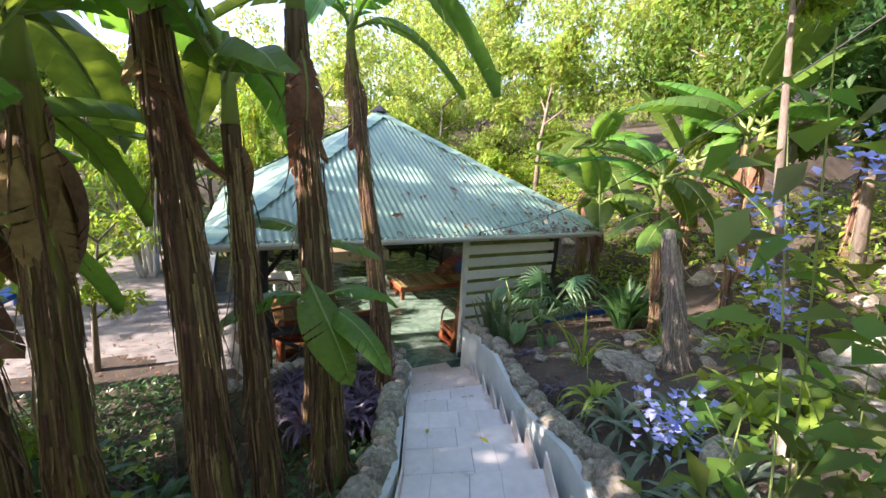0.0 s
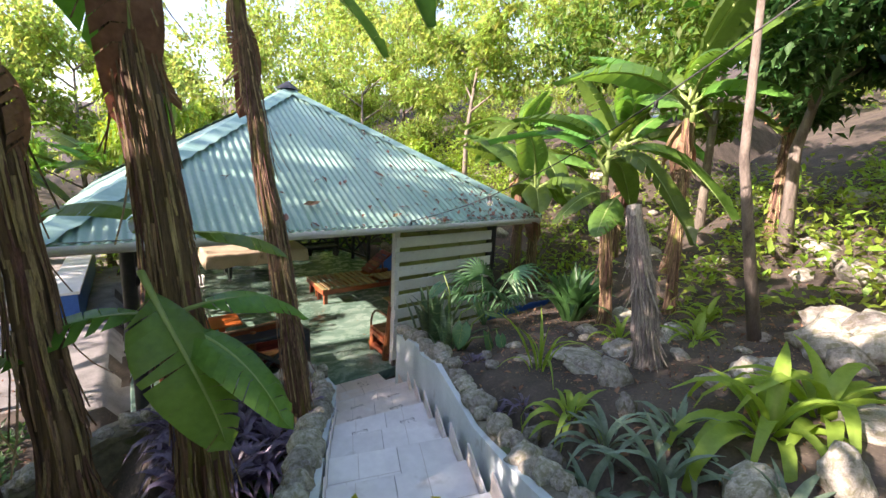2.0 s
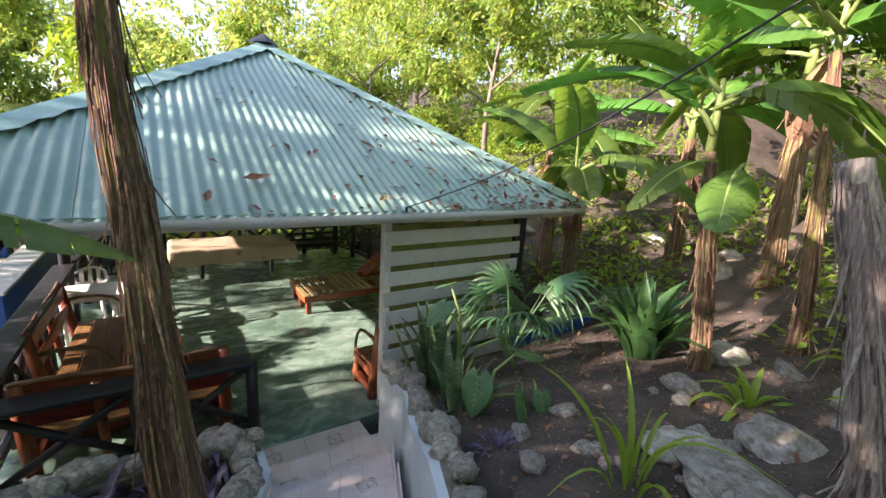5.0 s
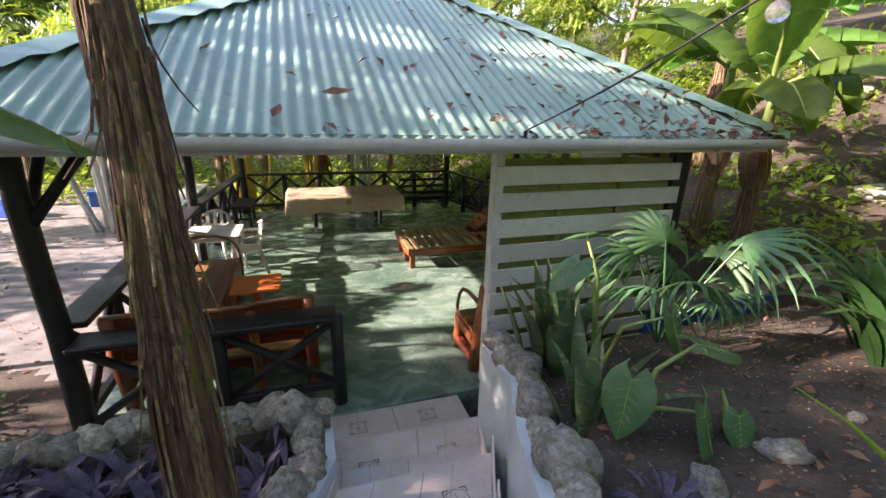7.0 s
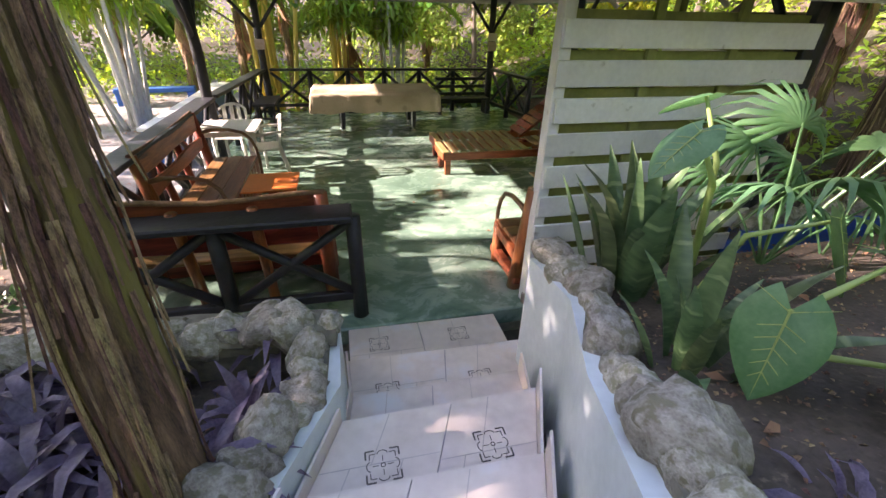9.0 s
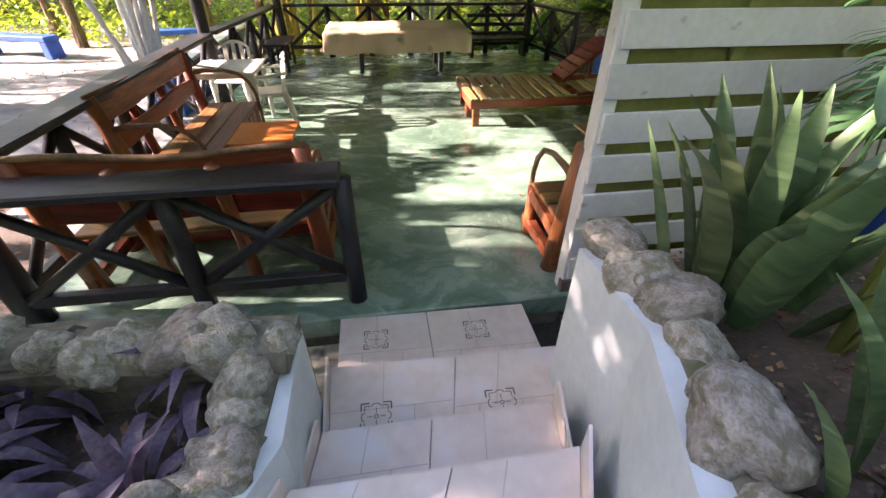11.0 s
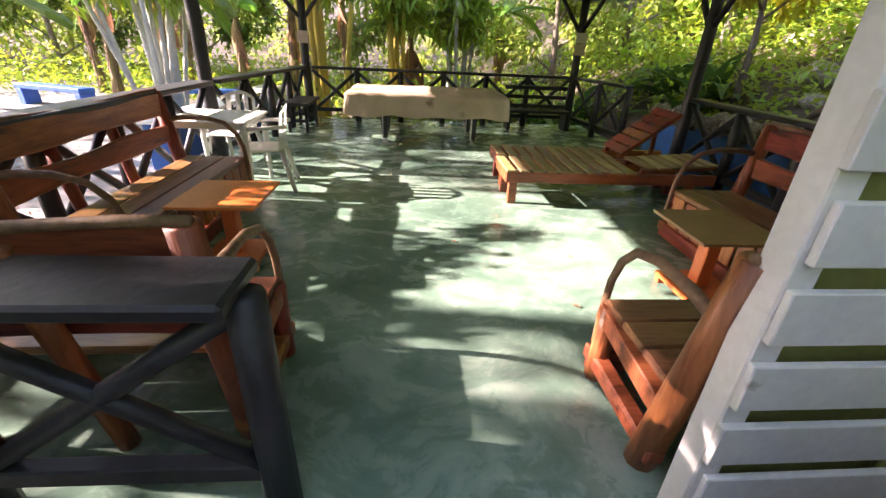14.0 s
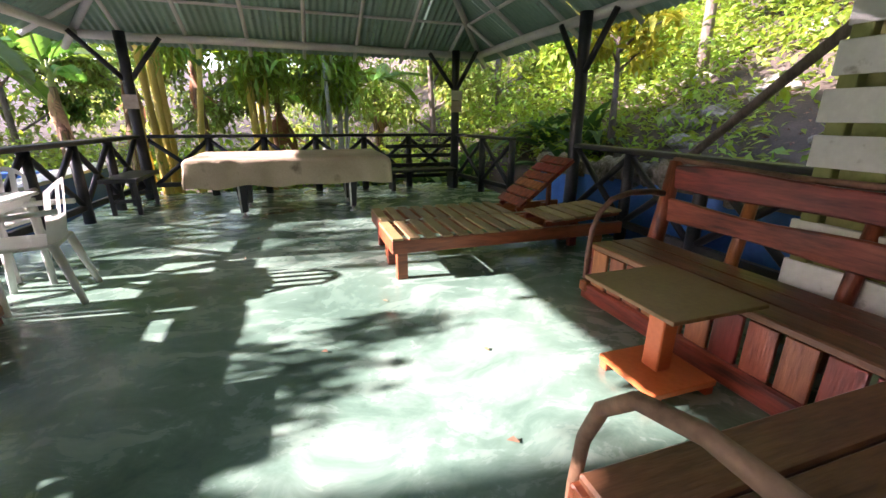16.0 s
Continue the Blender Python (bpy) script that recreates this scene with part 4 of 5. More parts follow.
def banana_leaf_mesh(seed, droop):
    """A banana leaf of length 1 from the origin along +y, with a torn blade."""
    r = random.Random(seed)
    verts, faces = [], []
    n = 13
    spine = []
    for i in range(n + 1):
        t = i / n
        spine.append(Vector((0.03 * math.sin(t * 3 + seed), t * (1 - 0.18 * droop * t), 0.28 * t - droop * t * t)))
    for side in (-1, 1):
        cut = 0.0
        for i in range(n):
            w = []
            for t in (i / n, (i + 1) / n):
                w.append(0.155 * (math.sin(math.pi * min(max((t - 0.12) / 0.88, 0), 1) ** 0.75) ** 0.55 if t > 0.12 else 0.0))
            if max(w) < 0.005:
                continue
            if r.random() < 0.35:
                cut = r.uniform(0.0, 0.12)
            sag = [0.35 + cut, 0.35 + cut]
            a, b = spine[i], spine[i + 1]
            gap = r.uniform(0.0, 0.02) if r.random() < 0.4 else 0
            k = len(verts)
            for p, ww, sg, dy in ((a, w[0], sag[0], gap), (b, w[1], sag[1], -gap)):
                verts += [p, p + Vector((side * ww * 0.55, 0.03 + dy * 0.5, ww * 0.18)), p + Vector((side * ww, 0.06 + dy, -ww * sg))]
            q = [(k, k + 3, k + 4, k + 1), (k + 1, k + 4, k + 5, k + 2)]
            faces += q if side < 0 else [x[::-1] for x in q]
    me = bpy.data.meshes.new("leaf_blade")
    me.from_pydata(verts, [], faces)
    me.shade_smooth()
    bm = bmesh.new()
    tube(bm, spine, [0.016 * (1 - 0.85 * i / n) for i in range(n + 1)], 5)
    rib = bpy.data.meshes.new("rib")
    bm.to_mesh(rib)
    bm.free()
    rib.shade_smooth()
    rib.materials.append(M["rib"])
    return me, rib


BLADES = []
for i in range(7):
    me, rib = banana_leaf_mesh(20 + i, (0.25, 0.5, 0.75, 0.95, 0.4, 0.6, 1.1)[i])
    dry = me.copy()
    me.materials.append(M["leaf"]), dry.materials.append(M["dry"])
    BLADES.append((me, rib, dry))


def leaf_at(t, p, az, pitch, length, k, dry=False, wide=0.95):
    m = Matrix.Translation(p) @ Matrix.Rotation(az, 4, "Z") @ Matrix.Rotation(pitch, 4, "X") @ Matrix.Diagonal((length * wide, length, length, 1))
    ob = put("leaf", BLADES[k][2 if dry else 0], m, t, "hanging dry brown leaf" if dry else "")
    rb = new("midrib", BLADES[k][1])
    rb.parent = ob


def banana(x, y, h, seed, r0=0.1, leaves=7, length=1.6, lean=(0, 0), dries=3, z=None, shag=14, label="banana plant with a dry brown peeling stem", azs=None):
    r = random.Random(seed)
    z = height(x, y) - 0.08 if z is None else z
    t = thing("banana_plant", label, "banana plant", "banana plants", at=(x, y, z))
    n = 14
    pts = [(x + lean[0] * (i / n) ** 1.2 + r.uniform(-0.008, 0.008), y + lean[1] * (i / n) ** 1.2, z + h * i / n) for i in range(n + 1)]
    rad = [r0 * (1.25 - 0.55 * i / n + (0.25 if i == 0 else 0)) * r.uniform(0.93, 1.07) for i in range(n + 1)]
    part("stem", tubem(pts, rad, 14, 0.07, r), "trunk", t, smooth=True)
    bm = bmesh.new()
    for i in range(shag * 13):
        k = r.randrange(0, n)
        a = r.uniform(0, 6.28)
        L = r.uniform(0.2, 0.75) * min(1, h / 2)
        w = r.uniform(0.004, 0.015)
        c, s = Vector((math.cos(a), math.sin(a), 0)), Vector((-math.sin(a), math.cos(a), 0))
        top = Vector(pts[k]) + UP * r.uniform(0, h / n)
        prev = None
        curl = r.uniform(0.0, 0.022) if r.random() < 0.88 else r.uniform(0.05, 0.15)
        for q in range(5):
            f = q / 4
            zz = top.z - L * f
            if zz < z:
                break
            j = min(max((zz - z) / h * n, 0), n - 0.001)
            ax = lerp(Vector(pts[int(j)]), Vector(pts[int(j) + 1]), j - int(j))
            rr = rad[int(j)] * 1.03 + 0.006 + curl * f * f
            ww = w * (1 - 0.55 * f)
            a0 = Vector((ax.x, ax.y, zz)) + c * rr
            row = (bm.verts.new(a0 - s * ww), bm.verts.new(a0 + c * 0.006), bm.verts.new(a0 + s * ww))
            if prev:
                bm.faces.new((prev[0], prev[1], row[1], row[0])), bm.faces.new((prev[1], prev[2], row[2], row[1]))
            prev = row
    part("peeling_bark", bm, "fibre", t, "shaggy peeling fibres")
    top = Vector(pts[-1])
    if leaves:
        part("crown_shaft", tubem([top, top + UP * 0.3, top + UP * 0.55], [rad[-1], rad[-1] * 0.7, 0.02], 9), "rib", t, smooth=True)
    for i in range(leaves):
        az = (azs[i] if azs and i < len(azs) else i * 2.4 + r.uniform(-0.4, 0.4))
        leaf_at(t, top + UP * r.uniform(0.1, 0.45), az, radians(r.uniform(8, 58)), length * r.uniform(0.75, 1.15), r.randrange(7))
    for i in range(dries):
        leaf_at(t, top + UP * r.uniform(-0.25, 0.1), r.uniform(0, 6.28), radians(r.uniform(-95, -60)), length * r.uniform(0.35, 0.65), r.randrange(3), True)
    return t


# banana stems beside the stairs
banana(-1.93, 4.97, 4.3, 1, 0.086, 6, 1.6, (-0.26, 0.92), 2, shag=26, azs=(2.6, 3.5, 4.4, 1.6, 0.6, 5.3), label="slender banana plant with dry peeling stem in the purple bed")
banana(-2.85, 3.74, 3.9, 2, 0.105, 6, 1.7, (-0.24, 0.05), 2, shag=22, azs=(2.2, 3.2, 1.2, 0.3, 5.7, 4.6))
banana(-3.36, 3.50, 3.3, 3, 0.078, 5, 1.5, (-0.16, 0.12), 1, shag=20, azs=(2.4, 1.3, 0.2, 3.3, 5.8))
banana(-3.68, 3.40, 4.2, 4, 0.115, 6, 1.7, (-0.22, 0.15), 2, shag=22, azs=(1.9, 3.0, 0.8, 4.1, 5.9, 2.5))
banana(-4.5, 3.5, 3.9, 5, 0.12, 6, 1.7, (0.0, 0.1), 6, shag=20)
banana(-4.86, 3.62, 3.6, 6, 0.11, 6, 1.6, (-0.1, 0.1), 4, shag=20)
banana(-4.3, 2.2, 3.4, 7, 0.09, 5, 1.5, (-0.3, 0.0), 2)
banana(-5.7, 4.6, 3.2, 8, 0.09, 7, 1.8, (-0.2, 0.1), 2)
banana(-6.6, 5.2, 3.4, 10, 0.09, 7, 1.8, (-0.2, 0.1), 2)
sap = banana(-2.98, 3.62, 1.35, 9, 0.035, 0, 1.0, (0.0, -0.05), 0, shag=3, label="young banana plant with broad hanging green leaves")
leaf_at(sap, Vector((-3.06, 3.60, 2.72)), -2.74, radians(-58), 0.9, 0, wide=1.3)
leaf_at(sap, Vector((-2.98, 3.58, 2.5)), -1.25, radians(-6), 0.85, 1)
leaf_at(sap, Vector((-2.98, 3.58, 2.45)), -2.6, radians(-15), 0.8, 1)
leaf_at(sap, Vector((-2.98, 3.58, 2.48)), 1.4, radians(5), 0.9, 2)
sap2 = banana(-2.95, 4.65, 1.9, 29, 0.035, 0, 1.0, (0.05, -0.05), 0, shag=3, label="young banana plant with a long arching leaf")
leaf_at(sap2, Vector((-2.88, 4.6, 2.72)), -1.15, radians(-22), 1.0, 0, wide=1.1)
leaf_at(sap2, Vector((-2.88, 4.6, 2.75)), 1.0, radians(15), 0.9, 1)
leaf_at(sap2, Vector((-2.88, 4.6, 2.75)), 2.9, radians(20), 0.9, 1)
# bananas on the other side and behind
banana(2.72, 3.78, 2.7, 12, 0.045, 7, 1.8, (0.25, 0.3), 2, azs=(1.2, 2.2, 3.3, 0.2, 4.5, 5.6, 2.8))
lowb = banana(1.85, 4.18, 1.9, 13, 0.055, 6, 1.6, (-0.12, 0.2), 0, azs=(0.4, 5.0, 3.9, 2.9, 0.9, 5.8), label="banana plant with broad low leaves over the path bed")
leaf_at(lowb, Vector((1.62, 4.05, 2.98)), 1.75, radians(-32), 0.85, 0, wide=1.35)
leaf_at(lowb, Vector((1.75, 4.3, 3.0)), 1.2, radians(-15), 0.9, 1, wide=1.2)
banana(3.4, 6.9, 2.3, 14, 0.09, 7, 1.8, (0.1, 0.1), 2)
banana(4.3, 8.2, 2.2, 15, 0.10, 8, 2.0, (0.1, 0.1), 3)
banana(5.2, 6.2, 2.4, 16, 0.10, 8, 2.0, (0.1, 0.1), 3)
banana(4.4, 4.6, 2.6, 17, 0.09, 7, 1.8, (0.1, 0.1), 3)
banana(5.6, 3.6, 2.8, 22, 0.07, 7, 1.8, (0.1, 0.1), 2)
banana(6.0, 9.8, 2.2, 18, 0.11, 8, 2.0, (0.1, 0.1), 3)
for i, (bx, by) in enumerate(((-7.9, 12.6), (-5.5, 18.6), (-3.8, 17.2), (-2.6, 18.4), (-0.9, 17.4), (-7.6, 20.0), (-10.5, 20.5), (-12.5, 17.0), (-9.5, 4.5), (2.0, 20.5), (-6.4, 16.6), (-8.9, 18.6))):
    banana(bx, by, 2.0 + 0.3 * (i % 4), 40 + i, 0.10, 8, 2.0, (0.1 * (i % 3 - 1), 0.1), 3, shag=6, label="tall banana plant with broad torn leaves")

banana(0.3, 0.9, 3.0, 23, 0.09, 7, 1.9, (0.0, 0.1), 2, azs=(0.9, 1.5, 2.1, 0.3, 1.2, 5.0, 2.8))

# stump and slim trees on the slope
t = banana(0.37, 2.88, 1.40, 21, 0.08, 0, 1.0, (0.06, 0.36), 0, z=1.58, shag=24, label="cut grey banana stump with peeling bark")
t["category"] = "stump"
for c in t.children:
    c.data.materials[0] = M["greyfibre"]
tree(1.7, 2.5, 4.6, 1.0, 1800, 0.18, 31, "bright", "slim pale tree with sparse green leaves", 0.06, 0.7, (-0.85, 0.4))
# the dark leaf colour of these three stands in for shade on the slope
tree(4.9, 3.2, 4.2, 1.6, 6000, 0.2, 32, "shrub", "slope tree with shade put into its dark leaf colour", low=0.45)
tree(3.7, 1.2, 3.8, 1.5, 6000, 0.2, 33, "shrub", "slope tree with shade put into its dark leaf colour", low=0.45)
# added to darken the upper right and shade the slope
tree(2.4, 0.7, 4.2, 1.5, 6000, 0.2, 59, "shrub", "slope tree with shade put into its dark leaf colour", low=0.5)
tree(6.8, 5.2, 5.0, 2.2, 8000, 0.22, 34)
tree(4.1, 12.3, 2.7, 0.8, 750, 0.22, 35, "yellowleaf", "tree with long yellow green leaves on the slope", 0.07, 0.5)
tree(5.2, 14.6, 2.6, 1.2, 3500, 0.2, 36, "bright")
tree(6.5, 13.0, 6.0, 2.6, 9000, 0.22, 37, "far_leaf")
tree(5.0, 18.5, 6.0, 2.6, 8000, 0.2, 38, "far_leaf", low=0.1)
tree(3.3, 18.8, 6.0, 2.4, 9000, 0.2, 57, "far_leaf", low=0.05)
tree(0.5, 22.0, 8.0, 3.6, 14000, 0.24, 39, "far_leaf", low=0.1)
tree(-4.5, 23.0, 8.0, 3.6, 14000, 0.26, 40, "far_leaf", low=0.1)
tree(-9.0, 24.0, 7.5, 3.4, 12000, 0.26, 41, low=0.1)
tree(-14.0, 24.0, 6.0, 3.4, 9000, 0.26, 42, low=0.1)
tree(-14.5, 14.5, 7.0, 3.2, 5000, 0.26, 43, low=0.1)
tree(-12.0, 7.4, 6.2, 2.8, 2400, 0.24, 44, low=0.35)
tree(-9.5, 3.0, 5.5, 2.6, 8000, 0.24, 45, low=0.1)
tree(-5.8, 9.0, 3.0, 0.9, 1800, 0.14, 46, "bright", "small yellow green tree beside the pavilion", 0.06, 0.3)
tree(-6.4, 5.7, 2.6, 1.1, 3500, 0.16, 47, "bright", low=0.1)
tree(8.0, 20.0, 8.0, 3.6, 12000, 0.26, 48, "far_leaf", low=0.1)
tree(10.0, 9.0, 7.0, 3.2, 10000, 0.26, 49, low=0.1)
tree(9.5, 2.0, 7.0, 3.2, 10000, 0.26, 50, low=0.1)

# added leaf cover to the west, filters the sun on stairs and walls
tree(-8.6, 5.4, 5.4, 2.2, 4600, 0.24, 51, low=0.3)
tree(-7.6, 2.6, 5.4, 2.2, 4600, 0.24, 52, low=0.3)
tree(-7.2, 0.0, 5.4, 2.4, 4600, 0.24, 53, low=0.3)
# added high sparse crowns that break the sun on the roof into streaks
tree(-14.0, 9.2, 12.5, 2.8, 2300, 0.3, 54, low=0.62, trunk_r=0.2, label="added tall tree with a thin high crown that dapples the sun")
tree(-13.2, 12.6, 11.5, 2.6, 2300, 0.3, 55, low=0.62, trunk_r=0.2, label="added tall tree with a thin high crown that dapples the sun")
tree(-13.8, 6.6, 11.5, 2.8, 2300, 0.3, 56, low=0.5, trunk_r=0.2, label="added tall tree with a thin high crown that dapples the sun")

# surrounding woods
gen = np.random.default_rng(5)
pts = []
for i in range(120):
    a = gen.uniform(0, 2 * np.pi)
    d = gen.uniform(19, 34)
    cx, cy = d * np.cos(a) * 1.0 - 1, 10 + d * np.sin(a)
    if cx < -2 and -6 < cy - 10 < 6 and d < 30 and cx < -12:
        d = 32
        cx = -34
    if cx < -9 and cy < 24:
        cx -= 12
    hh = gen.uniform(1.5, 4) if cx < -9 and cy < 24 else gen.uniform(8, 17) if cy > 10 else gen.uniform(5, 12)
    pts.append(blob_points(gen, [(cx + gen.normal(0, 1.2), cy + gen.normal(0, 1.2), height(cx, cy) + hh * k) for k in (0.15, 0.4, 0.6, 0.8)], [3.0, 3.2, 3.0, 2.4], 1700, 0.6))
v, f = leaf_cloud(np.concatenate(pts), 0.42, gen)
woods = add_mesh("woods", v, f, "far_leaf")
tagged(woods, "dense green tropical woods around the garden", "woods", kind="stuff")

# ---- garden plants ----
def blade_mesh(name, material, width, bend, fold=0.25, n=7, wide_at=0.35):
    """A sword leaf of length 1 that rises along z and bends to +y."""
    verts, faces = [], []
    for i in range(n + 1):
        t = i / n
        a = bend * t * t
        p = Vector((0, math.sin(a) * t, math.cos(a) * t))
        w = width * (t / wide_at) ** 0.4 if t < wide_at and t > 0 else width * (0.45 if t == 0 else (1 - ((t - wide_at) / (1 - wide_at)) ** 2.2))
        w = max(w, 0.004)
        verts += [p + Vector((-w, 0, 0)) + Vector((0, -fold * w, 0)), p + Vector((0, fold * w, 0)), p + Vector((w, 0, 0)) + Vector((0, -fold * w, 0))]
    for i in range(n):
        k = i * 3
        faces += [(k, k + 1, k + 4, k + 3), (k + 1, k + 2, k + 5, k + 4)]
    me = bpy.data.meshes.new(name)
    me.from_pydata(verts, [], faces)
    me.shade_smooth()
    me.materials.append(M[material])
    return me


SWORD = [blade_mesh("sword_leaf", "snake", 0.085, b, 0.3) for b in (0.04, 0.14, 0.3)]
LILY = [blade_mesh("lily_leaf", "bright", 0.028, b, 0.5) for b in (0.1, 0.35, 0.9)]
BROM = [blade_mesh("strap_leaf", "bright", 0.085, b, 0.35) for b in (0.5, 1.0, 1.4)]
AGAVE = [blade_mesh("agave_leaf", "agave", 0.07, b, 0.4) for b in (0.4, 0.8, 1.2)]
PURP = [blade_mesh("purple_leaf", "purple", 0.10, b, 0.3, 4) for b in (0.4, 0.9, 1.3)]
FERN = [blade_mesh("frond", "fan", 0.10, b, 0.2) for b in (0.5, 0.9, 1.3)]
NEST = [blade_mesh("nest_leaf", "shrub", 0.085, b, 0.25) for b in (0.15, 0.4, 0.7)]
STRAP = [blade_mesh("broad_leaf", "shrub", 0.16, b, 0.25) for b in (0.4, 0.8, 1.2)]


def clump(name, label, category, x, y, n, length, meshes, seed, tilt=(2, 40), z=None, spread=0.12, group=""):
    """A tuft of long leaves from one root."""
    r = random.Random(seed)
    z = height(x, y) - 0.02 if z is None else z
    t = thing(name, label, category, group, at=(x, y, z))
    for i in range(n):
        f = i / max(n - 1, 1)
        az = i * 2.4 + r.uniform(-0.3, 0.3)
        L = length * r.uniform(0.65, 1.1)
        p = Vector((x + math.cos(az) * spread * f, y + math.sin(az) * spread * f, z))
        m = Matrix.Translation(p) @ Matrix.Rotation(az - 1.57, 4, "Z") @ Matrix.Rotation(-radians(lerp(tilt[0], tilt[1], f) + r.uniform(-5, 5)), 4, "X") @ Matrix.Diagonal((L, L, L, 1))
        put("leaf", meshes[r.randrange(3)], m, t)
    return t


clump("sword_plant", "clump of dark green sword leaves by the stair wall", "plant", 0.06, 5.60, 24, 0.72, SWORD, 1, (1, 15), spread=0.2)
clump("sword_plant", "clump of pale edged sword leaves beside the rocks", "plant", -0.24, 4.90, 13, 0.50, SWORD, 2, (3, 24), spread=0.14)
clump("lily_plant", "yellow green tuft of thin upright lily leaves", "plant", -0.12, 3.62, 10, 0.62, LILY, 4, (2, 24))
for i, (px, py, L) in enumerate(((-0.32, 1.85, 0.6), (0.05, 1.7, 0.55), (-0.7, 2.86, 0.34), (1.4, 2.9, 0.34), (1.2, 3.6, 0.3), (2.4, 3.2, 0.4))):
    clump("bromeliad", "bright green bromeliad rosette in the bed", "plant", px, py, 18, L, BROM, 20 + i, (8, 62), group="bromeliads")
for i, (px, py, L) in enumerate(((-1.12, 2.4, 0.38), (-0.92, 2.1, 0.40), (-1.3, 2.0, 0.36), (-0.82, 2.5, 0.34), (-1.2, 1.5, 0.4), (-0.9, 1.6, 0.4), (-0.62, 2.2, 0.34))):
    clump("agave", "grey green agave rosette among the rocks", "plant", px, py, 24, L, AGAVE, 40 + i, (10, 75), group="agaves")
for i, (px, py, L) in enumerate(((-0.35, 4.31, 0.15), (-0.86, 3.42, 0.2), (-0.72, 3.26, 0.16))):
    clump("purple_rosette", "small purple striped rosette on the soil", "plant", px, py, 22, L, PURP, 60 + i, (5, 75), group="purple rosettes")
for i, (px, py, L) in enumerate(((1.85, 4.72, 0.85), (2.15, 4.95, 0.7))):
    clump("nest_fern", "large dark bird's nest fern with upright leaves", "fern", px, py, 38, L, NEST, 65 + i, (2, 26), group="nest ferns")
for i, (px, py, L) in enumerate(((-4.9, 4.7, 0.8), (-5.4, 5.6, 0.8), (-6.2, 6.6, 0.7), (-4.4, 5.0, 0.6), (3.2, 5.5, 0.7))):
    clump("fern", "large green fern clump under the bananas", "fern", px, py, 26, L, FERN, 70 + i, (4, 40), group="ferns")
for i, (px, py, L) in enumerate(((3.2, 16.3, 1.3), (4.3, 14.4, 1.2), (1.2, 16.6, 1.2), (4.2, 13.0, 1.0), (2.2, 16.0, 1.0), (-1.6, 16.6, 1.0), (3.7, 12.9, 0.9))):
    clump("broadleaf_plant", "dark broad leaved plant behind the railing", "plant", px, py, 18, L, STRAP, 80 + i, (6, 62), group="broadleaf plants")
r = random.Random(9)
for i in range(44):
    py = r.uniform(4.35, 5.74)
    px = r.uniform(-3.0, -1.72 - max(0, 5.2 - py) * 0.42)
    clump("purple_plant", "purple leaved bedding plant inside the rock bed", "plant", px, py, 17, r.uniform(0.24, 0.36), PURP, 100 + i, (8, 66), z=max(height(px, py), 0.68), spread=0.08, group="purple bedding plants")


def fan_mesh():
    """A fan palm leaf on a stalk; the stalk rises 1 m along z and the fan spreads beyond."""
    verts, faces = [], []
    for i in range(15):
        a = (i - 7) / 7 * 1.75
        d = Vector((math.sin(a), 0.35 * math.cos(a), math.cos(a) * 0.9))
        s = Vector((math.cos(a), 0, -math.sin(a)))
        L = 0.62 * (1 - 0.12 * abs(a))
        k = len(verts)
        b = Vector((0, 0, 1))
        for t, w in ((0.02, 0.006), (0.3, 0.024), (0.65, 0.022), (0.88, 0.012), (1.0, 0.002)):
            p = b + d * (L * t) + Vector((0, 0.24 * t * t, -0.30 * t * t * t))
            verts += [p - s * w, p + Vector((0, -w * 0.5, 0)), p + s * w]
        for q in range(4):
            j = k + q * 3
            faces += [(j, j + 1, j + 4, j + 3), (j + 1, j + 2, j + 5, j + 4)]
    me = bpy.data.meshes.new("fan")
    me.from_pydata(verts, [], faces)
    me.shade_smooth()
    me.materials.append(M["fan"])
    bm = tubem([(0, 0, 0), (0, -0.03, 0.5), (0, 0, 1.02)], [0.012, 0.01, 0.008], 6)
    st = bpy.data.meshes.new("stalk")
    bm.to_mesh(st)
    bm.free()
    st.materials.append(M["fan"])
    return me, st


FAN = fan_mesh()
for j, (px, py, n, s) in enumerate(((1.05, 5.70, 9, 0.84), (1.6, 5.75, 4, 0.55))):
    z = height(px, py) - 0.02
    t = thing("fan_palm", "young fan palm with split green leaves before the slatted wall", "palm", "fan palms", at=(px, py, z))
    r = random.Random(300 + j)
    for i in range(n):
        L = s * r.uniform(0.7, 1.15)
        m = Matrix.Translation((px, py, z)) @ Matrix.Rotation(i * 2.4 + r.uniform(-0.3, 0.3), 4, "Z") @ Matrix.Rotation(-radians(r.uniform(8, 55)), 4, "X") @ Matrix.Diagonal((L, L, L, 1))
        lf = put("fan_leaf", FAN[0], m, t)
        new("stalk", FAN[1]).parent = lf


